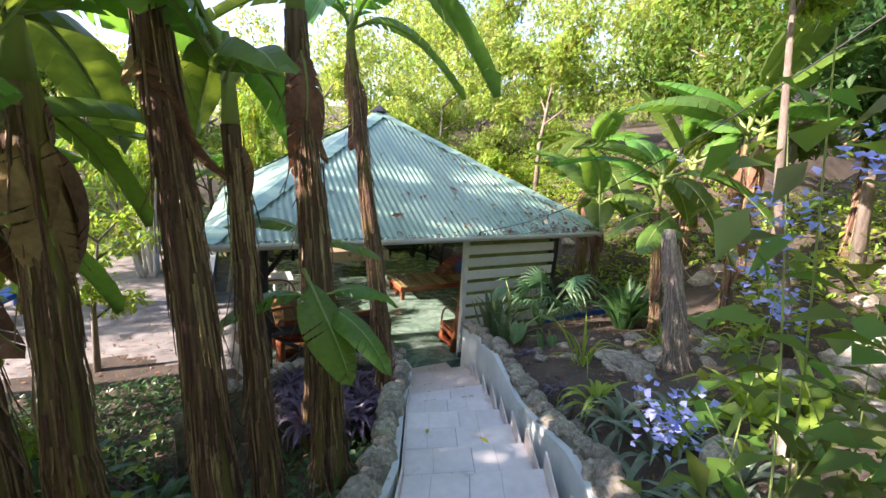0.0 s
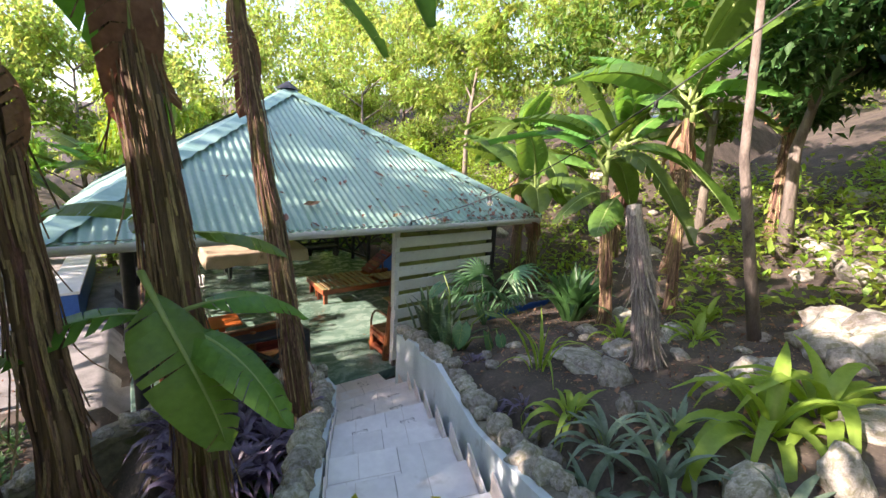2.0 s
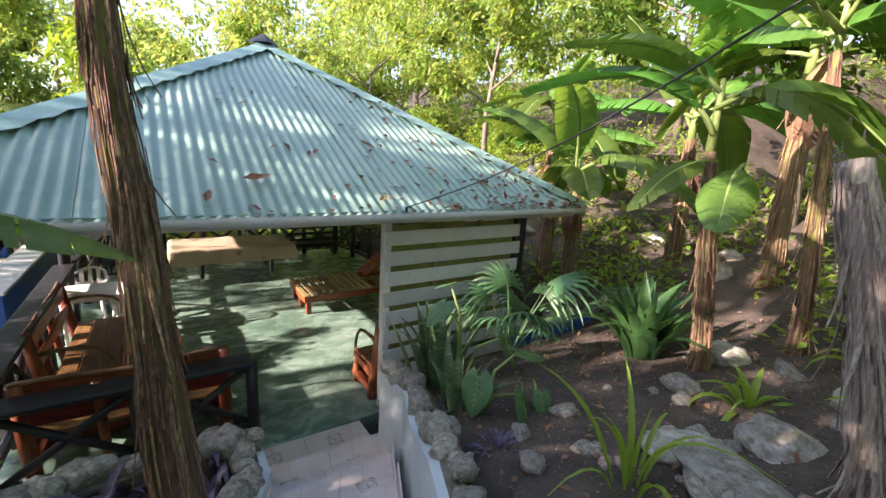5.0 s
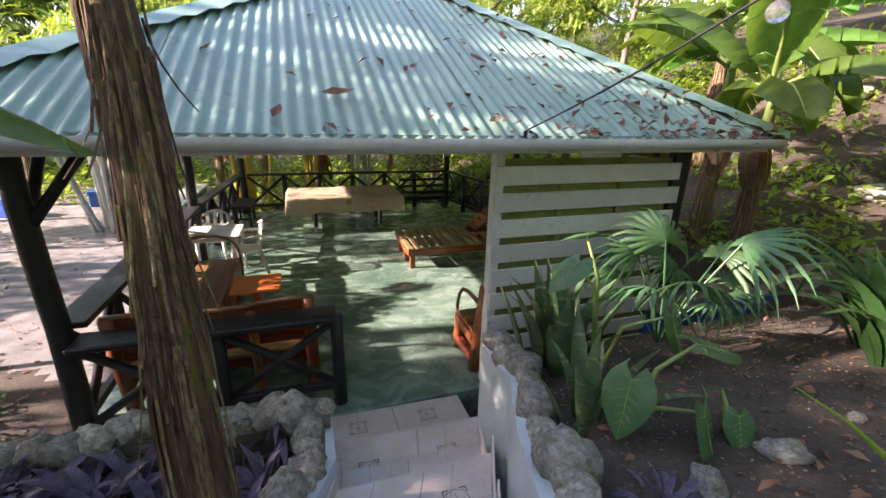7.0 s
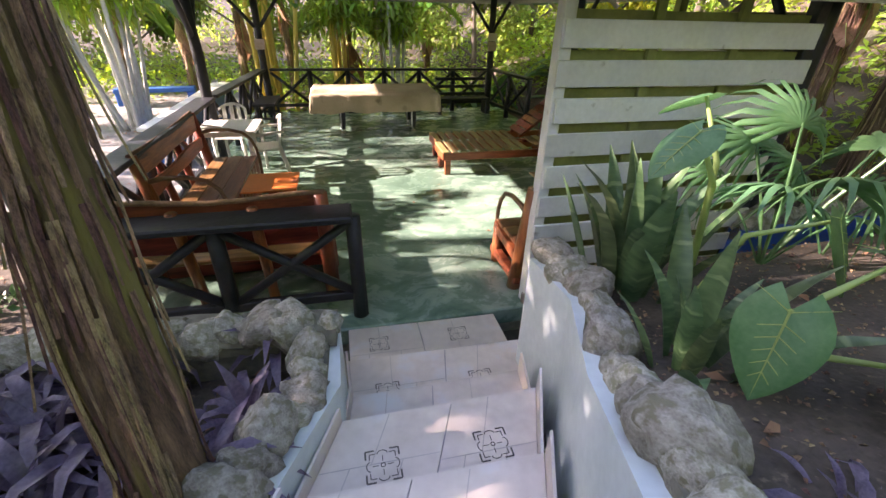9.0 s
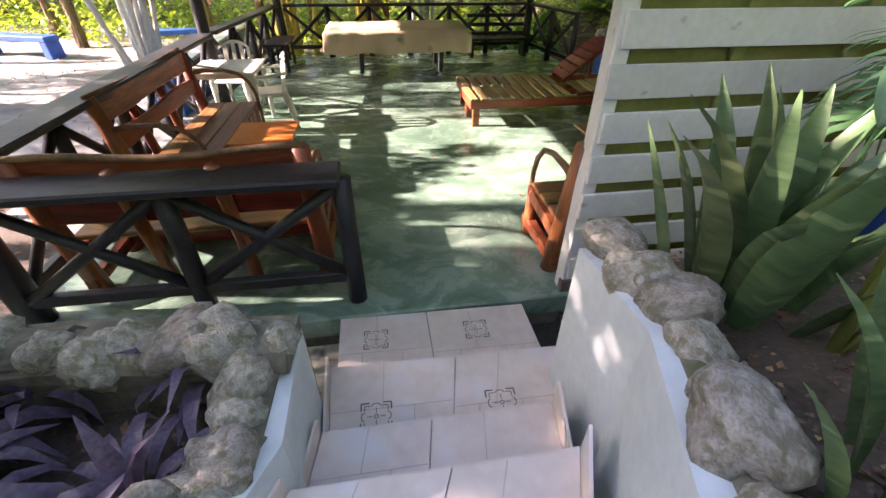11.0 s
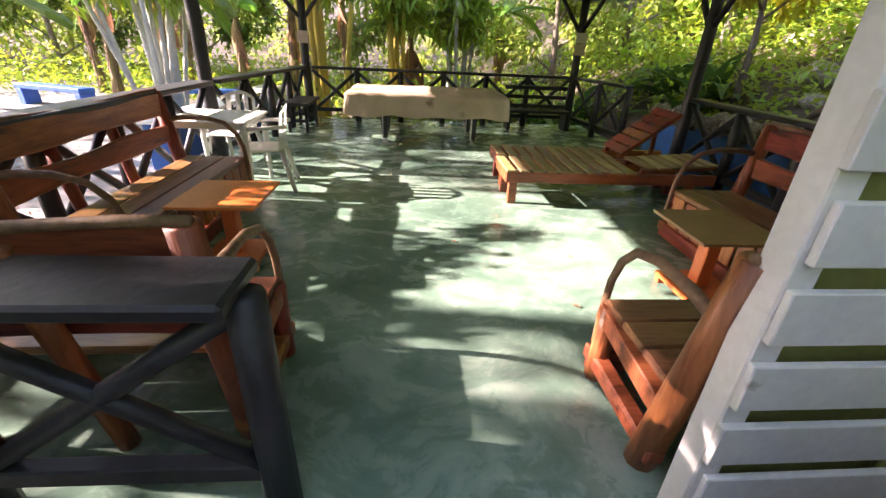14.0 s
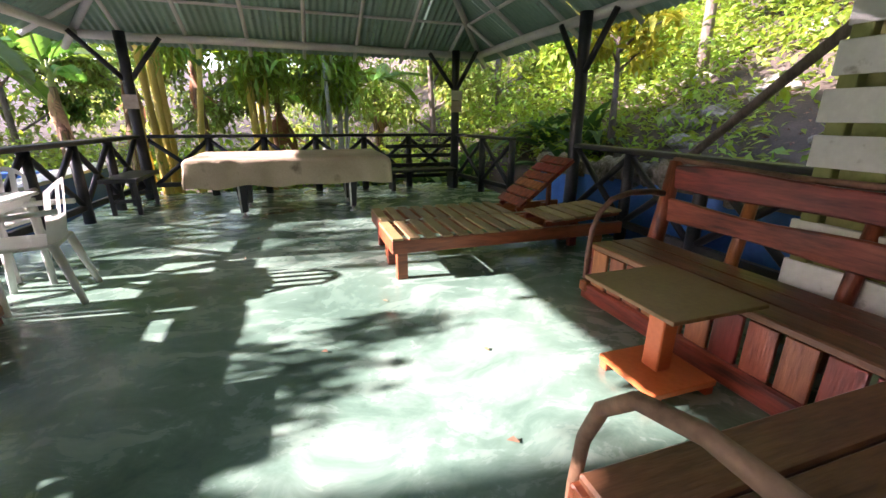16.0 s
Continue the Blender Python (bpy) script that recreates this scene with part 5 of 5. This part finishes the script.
def heart_mesh():
    """A heart-shaped leaf of length 1, stalk joint at the origin, tip along +y, hanging."""
    verts, faces = [], []
    n = 9
    for i in range(n + 1):
        t = i / n
        y = -0.25 + 1.25 * t
        w = 0.40 * math.sin(math.pi * min(t * 0.93 + 0.07, 1)) ** 0.75 * (1 - 0.42 * t) * 1.25
        z = -0.16 * t * t
        yb = y if t > 0.2 else y + (0.2 - t) * 1.2
        verts += [(-w, y, z - w * 0.10), (-w * 0.5, y + (yb - y) * 0.5, z + 0.03), (0, yb, z - 0.01), (w * 0.5, y + (yb - y) * 0.5, z + 0.03), (w, y, z - w * 0.10)]
    for i in range(n):
        for k in range(4):
            j = i * 5 + k
            faces.append((j, j + 1, j + 6, j + 5))
    me = bpy.data.meshes.new("heart_leaf")
    me.from_pydata(verts, [], faces)
    me.shade_smooth()
    me.materials.append(M["fan"])
    return me


def heart_veins():
    """Raised pale veins that follow the heart leaf."""
    bm = bmesh.new()
    tube(bm, [(0, y, -0.16 * ((y + 0.25) / 1.25) ** 2 + 0.004) for y in (0, 0.2, 0.4, 0.6, 0.8, 0.97)], [0.014, 0.012, 0.01, 0.007, 0.005, 0.002], 5)
    for i in range(6):
        y0 = 0.02 + 0.13 * i
        w = 0.40 * (1 - 0.12 * i)
        for sx in (-1, 1):
            pts = []
            for f in (0, 0.5, 0.85):
                y = y0 + (0.16 * f if i else -0.2 * f)
                t = (y + 0.25) / 1.25
                pts.append((sx * w * f, y, -0.16 * t * t + (0.006 if f == 0 else 0.034 if f == 0.5 else -0.012)))
            tube(bm, pts, [0.007, 0.005, 0.002], 4)
    me = bpy.data.meshes.new("vein")
    bm.to_mesh(me)
    bm.free()
    me.materials.append(M["rib"])
    return me


HEART = heart_mesh()
VEIN = heart_veins()


def taro(x, y, leaves, label, z=None):
    z = height(x, y) - 0.02 if z is None else z
    t = thing("taro_plant", label, "plant", "taro plants", at=(x, y, z))
    for az, reach, h, L, pitch in leaves:
        a = radians(az)
        e = Vector((x + math.cos(a) * reach, y + math.sin(a) * reach, z + h))
        st = part("stalk", tubem([(x, y, z), (x + math.cos(a) * reach * 0.35, y + math.sin(a) * reach * 0.35, z + h * 0.75), e], [0.016, 0.012, 0.007], 7), "rib", t, smooth=True)
        lf = put("leaf", HEART, Matrix.Translation(e) @ Matrix.Rotation(a - 1.57, 4, "Z") @ Matrix.Rotation(radians(-pitch), 4, "X") @ Matrix.Diagonal((L, L, L, 1)), t)
        new("vein", VEIN).parent = lf


taro(-0.1, 4.78, ((-5, 0.30, 0.44, 0.30, 12), (-52, 0.28, 0.24, 0.42, 66), (215, 0.12, 0.36, 0.27, 58)), "taro plant with heart shaped green leaves")
taro(0.12, 5.3, ((190, 0.25, 0.85, 0.24, 30), (100, 0.2, 0.92, 0.22, 20), (-60, 0.35, 0.6, 0.28, 60)), "tall taro plant with heart shaped leaves")
taro(0.26, 4.58, ((-110, 0.06, 0.16, 0.17, 55), (70, 0.08, 0.2, 0.12, 25)), "small taro seedling on bare soil")

# yellow bamboo and pale canes in the yard
def canes(x, y, n, h, material, label, category, seed, r0, spread, splay):
    r = random.Random(seed)
    z = height(x, y) - 0.05
    t = thing("bamboo_clump" if material == "bamboo" else "cane_palm", label, category, at=(x, y, z))
    tips = []
    for i in range(n):
        a = r.uniform(0, 6.28)
        bx, by = x + math.cos(a) * spread * r.random(), y + math.sin(a) * spread * r.random()
        dx, dy = (bx - x) * splay + r.uniform(-0.2, 0.2) * splay, (by - y) * splay
        hh = h * r.uniform(0.75, 1.1)
        pts, rad = [], []
        for k in range(17):
            f = k / 16
            pts.append((bx + dx * f, by + dy * f, z + hh * f))
            rad.append(r0 * (1.0 - 0.45 * f) * (1.18 if k % 2 else 1.0))
        part("cane", tubem(pts, rad, 8), material, t, smooth=True)
        tips.append(pts[-1]), tips.append(pts[12])
    gen2 = np.random.default_rng(seed)
    v, f = leaf_cloud(blob_points(gen2, tips, [0.8] * len(tips), 2600), 0.4, gen2, 0.16, 0.5, (x, y, z))
    add_mesh("foliage", v, f, "bright", t)


canes(-2.9, 16.2, 9, 5.0, "bamboo", "clump of bright yellow bamboo", "bamboo", 5, 0.065, 0.5, 0.9)
canes(-1.2, 16.9, 7, 4.5, "bamboo", "clump of bright yellow bamboo", "bamboo", 6, 0.055, 0.5, 0.9)
canes(-5.9, 15.2, 13, 4.5, "cane", "splayed clump of pale grey palm canes", "palm", 7, 0.05, 0.55, 2.4)
canes(0.4, 16.8, 6, 4.0, "cane", "slim brown canes behind the railing", "palm", 8, 0.05, 0.7, 0.6)

# flowering shrub beside the top of the stairs
gen = np.random.default_rng(77)
fx, fy = -2.45, 0.85
t = thing("plumbago_shrub", "sprawling shrub with pale blue flower heads", "shrub", at=(fx, fy, height(fx, fy)))
r = random.Random(12)
bm = bmesh.new()
ends = []
for i in range(34):
    e = Vector((fx + r.uniform(-0.2, 0.95), r.uniform(0.35, 1.12), r.uniform(2.5, 3.85)))
    s = Vector((fx + r.uniform(0, 0.7), fy + r.uniform(-0.2, 0.4), height(fx, fy)))
    tube(bm, [s, lerp(s, e, 0.55) + Vector((0, 0, 0.2)), e], [0.0045, 0.003, 0.0015], 5)
    ends.append((s, e))
part("stem", bm, "rib", t)
pts = np.concatenate([np.array([lerp(s, e, gen.uniform(0.25, 1)) for _ in range(34)]) + gen.normal(0, 0.07, (34, 3)) for s, e in ends])
v, f = leaf_cloud(pts, 0.115, gen, 0.55, 0.2, t.location)
add_mesh("leaves", v, f, "tree_leaf", t)
for c in ((-2.62, 1.05, 3.02), (-2.55, 1.1, 2.93), (-2.48, 1.0, 3.5), (-2.32, 1.08, 3.32), (-2.2, 0.95, 3.62), (-2.1, 1.1, 3.2)):
    v, f = leaf_cloud(np.asarray(c) + gen.normal(0, 0.034, (60, 3)), 0.022, gen, 0.9, -0.2, t.location)
    add_mesh("flower_head", v, f, "flower", t, "pale blue flower head")

# ground cover, litter and hillside scrub
def scatter(n, area, keep):
    out = []
    r = random.Random(n)
    while len(out) < n:
        x, y = r.uniform(area[0], area[1]), r.uniform(area[2], area[3])
        if stairs_clear(x, y) or not keep(x, y):
            continue
        out.append((x, y, height(x, y)))
    return np.array(out)


gen = np.random.default_rng(21)
p = scatter(9000, (-9, 9, -2, 22), lambda x, y: not (-4.2 < x < 3.2 and 5.9 < y < 15.4))
v, f = leaf_cloud(p + np.array([0, 0, 0.015]), 0.075, gen, 0.45, 0.0)
tagged(add_mesh("leaf_litter", v, f, "dry"), "fallen brown leaves scattered on the soil", "leaf litter", kind="stuff")
M_area = lambda x, y: x < -2.0 and y < 4.9 and noise.noise(Vector((x * 1.3, y * 1.3, 1))) > -0.4
p = scatter(13000, (-8, -1.7, 0, 8.2), lambda x, y: (M_area(x, y) or (x < -3.6 and y > 4.5 and not (x > -4.4 and y > 5.6))))
v, f = leaf_cloud(p + np.abs(gen.normal(0, 0.09, p.shape)) * np.array([0, 0, 1]), 0.11, gen, 0.4, -0.3)
tagged(add_mesh("ground_cover", v, f, "shrub"), "dark green ground cover under the bananas", "ground cover", kind="stuff")
p = scatter(12000, (2.6, 10, -2, 16), lambda x, y: (x > 3.9 or y < 4) and noise.noise(Vector((x * 0.7, y * 0.7, 4))) > -0.15)
v, f = leaf_cloud(p + np.abs(gen.normal(0, 0.3, p.shape)) * np.array([0, 0, 1]), 0.17, gen, 0.42, -0.1)
tagged(add_mesh("hillside_scrub", v, f, "bright"), "loose green scrub on the hillside", "scrub", kind="stuff")
p = scatter(7000, (3.4, 9.5, 11.6, 18), lambda x, y: noise.noise(Vector((x * 0.8, y * 0.8, 7))) > -0.25)
v, f = leaf_cloud(p + np.abs(gen.normal(0, 0.6, p.shape)) * np.array([0, 0, 1]), 0.17, gen, 0.42, -0.1)
tagged(add_mesh("slope_bushes", v, f, "bright"), "bright green bushes on the slope behind the pavilion", "bushes", kind="stuff")
p = scatter(16000, (-16, 12, 15.3, 26), lambda x, y: x > -3.5 + math.sin(y) or y > 19.2 + math.sin(x))
v, f = leaf_cloud(p + np.abs(gen.normal(0, 0.5, p.shape)) * np.array([0, 0, 1]), 0.22, gen, 0.45, -0.1)
tagged(add_mesh("undergrowth", v, f, "bright"), "bright green undergrowth behind the pavilion", "undergrowth", kind="stuff")
p = scatter(5000, (-16, -4.5, 1, 15), lambda x, y: x < -9.5 or y < 6.5)
v, f = leaf_cloud(p + np.abs(gen.normal(0, 0.35, p.shape)) * np.array([0, 0, 1]), 0.2, gen, 0.45, -0.1)
tagged(add_mesh("yard_scrub", v, f, "bright"), "leafy green plants at the yard's edge", "scrub", kind="stuff")

p = scatter(6000, (-0.5, 3.4, 1.5, 6.3), lambda x, y: x > -0.4)
v, f = leaf_cloud(p + np.array([0, 0, 0.008]), 0.02, gen, 0.7, 0.0)
tagged(add_mesh("soil_debris", v, f, "fibre"), "small pale chips and twigs on dark soil", "debris", kind="stuff")

# loose stones on the slope
r = random.Random(33)
for i in range(70):
    if i < 45:
        x, y = r.uniform(3.4, 8.5), r.uniform(1.5, 14)
        s = r.uniform(0.06, 0.24)
    else:
        x, y = r.uniform(-0.4, 2.4), r.uniform(0.8, 4.6)
        s = r.uniform(0.05, 0.16)
    if stairs_clear(x, y):
        continue
    ob = put("stone", ROCKS[r.randrange(6)], Matrix.LocRotScale((x, y, height(x, y) + s * 0.2), Euler((r.uniform(-0.4, 0.4), r.uniform(-0.4, 0.4), r.uniform(0, 6))), (s * 1.3, s, s * 0.7)))
    tagged(ob, "weathered pale grey stone half sunk in soil", "stone", "loose garden stones")

for x, y, s in ((0.42, 3.58, 0.2), (0.16, 3.28, 0.24), (0.75, 3.3, 0.2)):
    ob = put("flat_stone", ROCKS[int(x * 10) % 6], Matrix.LocRotScale((x, y, height(x, y)), Euler((0.1, 0.1, x * 5)), (s * 1.3, s, s * 0.35)))
    tagged(ob, "flat pale rock slab set in the slope", "stone", "flat slope stones")

r = random.Random(71)
for x, y, s in ((1.35, 1.9, 0.16), (1.65, 2.02, 0.18), (1.98, 2.0, 0.2), (1.5, 1.65, 0.2), (2.3, 2.15, 0.17), (1.05, 1.75, 0.13), (1.8, 1.72, 0.2), (2.1, 1.75, 0.2)):
    ob = put("ledge_rock", ROCKS[r.randrange(6)], Matrix.LocRotScale((x, y, height(x, y) + s * 0.45), Euler((r.uniform(-0.4, 0.4), r.uniform(-0.4, 0.4), r.uniform(0, 6))), (s * 1.15, s, s * 0.95)))
    tagged(ob, "pale rugged boulder of a ledge on the slope", "rock", "ledge boulders")

r = random.Random(73)
for x, y, s in ((-1.12, 2.95, 0.11), (-1.05, 2.72, 0.09), (-0.95, 3.0, 0.08), (-1.25, 2.62, 0.10), (-1.3, 2.3, 0.11), (-1.42, 2.1, 0.12), (-1.0, 3.2, 0.08), (-0.55, 2.55, 0.07), (-0.85, 1.75, 0.12), (-0.62, 1.5, 0.11)):
    ob = put("bed_rock", ROCKS[r.randrange(6)], Matrix.LocRotScale((x, y, height(x, y) + s * 0.5), Euler((r.uniform(-0.4, 0.4), r.uniform(-0.4, 0.4), r.uniform(0, 6))), (s * 0.95, s * 0.85, s * 1.3)))
    tagged(ob, "pale upright rock edging the agave bed", "rock", "agave bed rocks")
r = random.Random(72)
for i in range(16):
    x, y, s = r.uniform(-0.45, 1.1), r.uniform(3.4, 4.5), r.uniform(0.025, 0.07)
    ob = put("stone", ROCKS[r.randrange(6)], Matrix.LocRotScale((x, y, height(x, y) + s * 0.2), Euler((0, 0, r.uniform(0, 6))), (s * 1.4, s, s * 0.7)))
    tagged(ob, "small pale stone lying on the dark soil", "stone", "small bed stones")

# fallen leaves on the roof, steps and floor
gen = np.random.default_rng(55)
u = CORN[1] - CORN[0]
foot = CORN[0] + u * ((APEX - CORN[0]).dot(u) / u.dot(u))
rows = []
while len(rows) < 260:
    a, b = gen.beta(5, 1.4), gen.random() ** 3 * 0.7
    q = CORN[0] + u * a
    lim = a / 0.529 if a < 0.529 else (1 - a) / 0.471
    if b < lim * 0.95:
        rows.append(q + (APEX - foot) * b + Vector((0, -0.015, 0.03)))
v, f = leaf_cloud(np.array(rows), 0.11, gen, 0.5, 0.1)
tagged(add_mesh("roof_litter", v, f, "dry"), "fallen brown leaves along the roof's lower edge", "leaf litter", kind="stuff")
for x, y, z, s, k in ((-1.3, 4.95, 0.555, 0.10, 1.1), (-1.42, 4.75, 0.555, 0.09, 2.6), (0.02, 6.3, -0.2, 0.14, 0.3), (-2.3, 3.0, 1.55, 0.07, 1.0), (-1.95, 2.75, 1.55, 0.09, 2.0)):
    bm = bmesh.new()
    vs = [bm.verts.new((s * a * math.cos(k) - b * s * math.sin(k) + x, s * a * math.sin(k) + b * s * math.cos(k) + y, z + c * s)) for a, b, c in ((-0.5, 0, 0.12), (0, 0.24, 0.2), (0.5, 0, 0.15), (0, -0.24, 0.2), (0, 0, 0.06))]
    for i in range(4):
        bm.faces.new((vs[i], vs[(i + 1) % 4], vs[4]))
    tagged(part("fallen_leaf", bm, "yellowleaf" if k > 0.2 else "dry"), "curled yellow fallen leaf", "leaf", "fallen leaves")

for a, b, w, k in ((0.40, 0.10, 0.26, 0.2), (0.34, 0.04, 0.17, 1.3), (0.60, 0.27, 0.22, 2.2), (0.56, 0.03, 0.15, 0.6), (0.69, 0.16, 0.16, 2.8), (0.78, 0.09, 0.15, 1.7), (0.50, 0.22, 0.13, 0.9)):
    q = CORN[0] + u * a + (APEX - foot) * b + Vector((0, -0.02, 0.035))
    m = Matrix.Translation(q) @ (APEX - foot).to_track_quat("Y", "Z").to_matrix().to_4x4() @ Matrix.Rotation(k, 4, "Z")
    bm = bmesh.new()
    vs = [bm.verts.new(m @ Vector((x * w, y * w, z * w))) for x, y, z in ((-0.5, 0, 0.1), (-0.1, 0.2, 0.14), (0.3, 0.13, 0.1), (0.5, 0, 0.16), (0.25, -0.16, 0.13), (-0.15, -0.2, 0.1), (0, 0, 0.02))]
    for i in range(6):
        bm.faces.new((vs[i], vs[(i + 1) % 6], vs[6]))
    tagged(part("fallen_leaf", bm, "dry"), "large curled brown leaf on the green roof", "leaf", "fallen leaves")

# string of bulbs
cb = thing("string_light", "black cable with clear glass bulbs", "string light", at=(0.1, 6.34, 2.36))
A, B = Vector((0.1, 6.34, 2.4)), Vector((-0.15, 1.2, 4.9))
line = [lerp(A, B, i / 12) - UP * 0.35 * math.sin(math.pi * i / 12) for i in range(13)]
part("cable", tubem(line, 0.006, 6), "cable", cb)
for i in (0, 4, 8, 11):
    p = line[i]
    part("socket", tubem([p, p - UP * 0.05], 0.014, 8), "cable", cb)
    bm = bmesh.new()
    bmesh.ops.create_uvsphere(bm, u_segments=12, v_segments=8, radius=0.035, matrix=Matrix.Translation(p - UP * 0.08))
    part("bulb", bm, "glass", cb, "clear round bulb", smooth=True)

# small litter on the pavilion floor
r = random.Random(91)
for i in range(9):
    x, y, s, k = r.uniform(-2.2, 0.9), r.uniform(7.6, 12), r.uniform(0.03, 0.06), r.uniform(0, 6)
    bm = bmesh.new()
    vs = [bm.verts.new((s * a * math.cos(k) - b * s * math.sin(k) + x, s * a * math.sin(k) + b * s * math.cos(k) + y, 0.004 + c * s)) for a, b, c in ((-0.5, 0, 0.0), (0, 0.3, 0.3), (0.5, 0, 0.1), (0, -0.3, 0.25), (0, 0, 0.05))]
    for j in range(4):
        bm.faces.new((vs[j], vs[(j + 1) % 4], vs[4]))
    tagged(part("fallen_leaf", bm, "dry"), "small dry brown leaf on the green floor", "leaf", "fallen leaves")

# ---- stair tiles ----
def quad_piece(name, a, b, c, d, z0, z1, material, parent):
    bm = bmesh.new()
    lo = [bm.verts.new((p.x, p.y, z0)) for p in (a, b, c, d)]
    hi = [bm.verts.new((p.x, p.y, z1)) for p in (a, b, c, d)]
    bm.faces.new(hi), bm.faces.new(lo[::-1])
    for i in range(4):
        bm.faces.new((lo[i], lo[(i + 1) % 4], hi[(i + 1) % 4], hi[i]))
    bmesh.ops.recalc_face_normals(bm, faces=bm.faces)
    return part(name, bm, material, parent)


def fin_piece(name, a, b, o, z0, za, zb, material, parent):
    """A cut skirting tile from a to b, za high at a and zb at b."""
    bm = bmesh.new()
    near = [bm.verts.new((p.x, p.y, h)) for p, h in ((a, z0), (b, z0), (b, zb), (a, za))]
    away = [bm.verts.new((p.x + o.x * 0.4, p.y + o.y * 0.4, h)) for p, h in ((a, z0), (b, z0), (b, zb), (a, za))]
    bm.faces.new(near), bm.faces.new(away[::-1])
    for i in range(4):
        bm.faces.new((near[i], near[(i + 1) % 4], away[(i + 1) % 4], away[i]))
    bmesh.ops.recalc_face_normals(bm, faces=bm.faces)
    return part(name, bm, material, parent)


def medallion(c, d, s, z, parent):
    """The printed ornament of a tile: corner brackets, arcs and a ring."""
    e = Vector((-d.y, d.x, 0))
    bm = bmesh.new()

    def bar(u0, v0, u1, v1, w):
        a, b = c + d * u0 * s + e * v0 * s, c + d * u1 * s + e * v1 * s
        n = (b - a).normalized().cross(UP) * w * s
        vs = [bm.verts.new((*(q.xy), z)) for q in (a - n, b - n, b + n, a + n)]
        bm.faces.new(vs)

    for k in (0.97,):
        for u, v in ((-1, -1), (1, -1), (1, 1), (-1, 1)):
            bar(u * k, v * k, u * 0.45, v * k, 0.05), bar(u * k, v * k, u * k, v * 0.45, 0.05)
            bar(u * 0.75, v * 0.75, u * 0.4, v * 0.75, 0.03), bar(u * 0.75, v * 0.75, u * 0.75, v * 0.4, 0.03)
    for u, v in ((1, 0), (-1, 0), (0, 1), (0, -1)):
        bar(u * 0.25, v * 0.25, u * 0.6, v * 0.6, 0.025)
        for q in range(6):
            a0, a1 = math.pi * q / 6 - math.pi / 2, math.pi * (q + 1) / 6 - math.pi / 2
            f = lambda t: (u * (0.72 + 0.22 * math.cos(t)) - v * 0.3 * math.sin(t), v * (0.72 + 0.22 * math.cos(t)) + u * 0.3 * math.sin(t))
            bar(*f(a0), *f(a1), 0.03)
    for q in range(8):
        a0, a1 = math.pi * q / 4, math.pi * (q + 1) / 4
        bar(0.13 * math.cos(a0), 0.13 * math.sin(a0), 0.13 * math.cos(a1), 0.13 * math.sin(a1), 0.03)
    bmesh.ops.recalc_face_normals(bm, faces=bm.faces)
    for fc in bm.faces:
        if fc.normal.z < 0:
            fc.normal_flip()
    part("tile_ornament", bm, "ink", parent, "printed tile ornament")


def joints(a, b, c, d, z, flip, parent):
    """Printed joints that split a tile into smaller stones."""
    bm = bmesh.new()
    at = lambda u, v: lerp(lerp(a, b, u), lerp(d, c, u), v)
    m = 0.55 if flip else 0.48
    for p, q in (((0.01, m), (0.99, m)), ((0.42, 0.01), (0.42, m)), ((0.68, m), (0.68, 0.99)), ((0.25, m), (0.25, 0.99))):
        p, q = at(*p), at(*q)
        n = (q - p).normalized().cross(UP) * 0.0022
        f = bm.faces.new([bm.verts.new((w.x, w.y, z)) for w in (p - n, q - n, q + n, p + n)])
        f.normal_update()
        if f.normal.z < 0:
            f.normal_flip()
    part("tile_joint", bm, "tilejoint", parent)


PRINTS = [((-1.195, 6.42), (-0.595, 6.416)), ((-1.192, 5.80), (-0.62, 5.787)), ((-1.065, 5.24), (-0.607, 5.18))]
rng = random.Random(3)
for k, (la, ra, lb, rb, z) in enumerate(TILES):
    splits = (0.0, 0.46 + 0.08 * (k % 2), 1.0) if k else (0.0, 0.46, 1.0)
    for i in range(2):
        s0, s1 = splits[i] + 0.003, splits[i + 1] - 0.003
        a, b, c, d = lerp(la, ra, s0), lerp(la, ra, s1), lerp(lb, rb, s1), lerp(lb, rb, s0)
        # upper steps take the paler tile
        tl = quad_piece("tile", a, b, c, d, z - 0.011, z, "tile" if k < 5 else "paletile", stairs)
        mid = Vector((*PRINTS[k][i], 0)) if k < len(PRINTS) else lerp(lerp(a, b, 0.55), lerp(d, c, 0.5), 0.5)
        if k < 6:
            medallion(mid, (b - a).normalized(), 0.07, z + 0.002, tl)
        joints(a, b, c, d, z + 0.001, i, tl)
    if k:
        f = (la - lb).normalized() * 0.012
        quad_piece("riser_tile", la + f, ra + f, ra - f * 0.1, la - f * 0.1, z - 0.17, z - 0.012, "tile" if k < 5 else "paletile", stairs)
    for e0, e1, sgn in () if k == 0 else ((la, lb, -1), (ra, rb, 1)):
        o = (ra - la).normalized() * sgn * 0.03
        if sgn > 0:
            fin_piece("skirting_tile", e0, lerp(e0, e1, 1.0), o, z - 0.03, z + 0.13, z + 0.06, "tile", stairs)
        else:
            fin_piece("skirting_tile", e0, e1, o, z - 0.03, z + 0.085, z + 0.075, "tile", stairs)
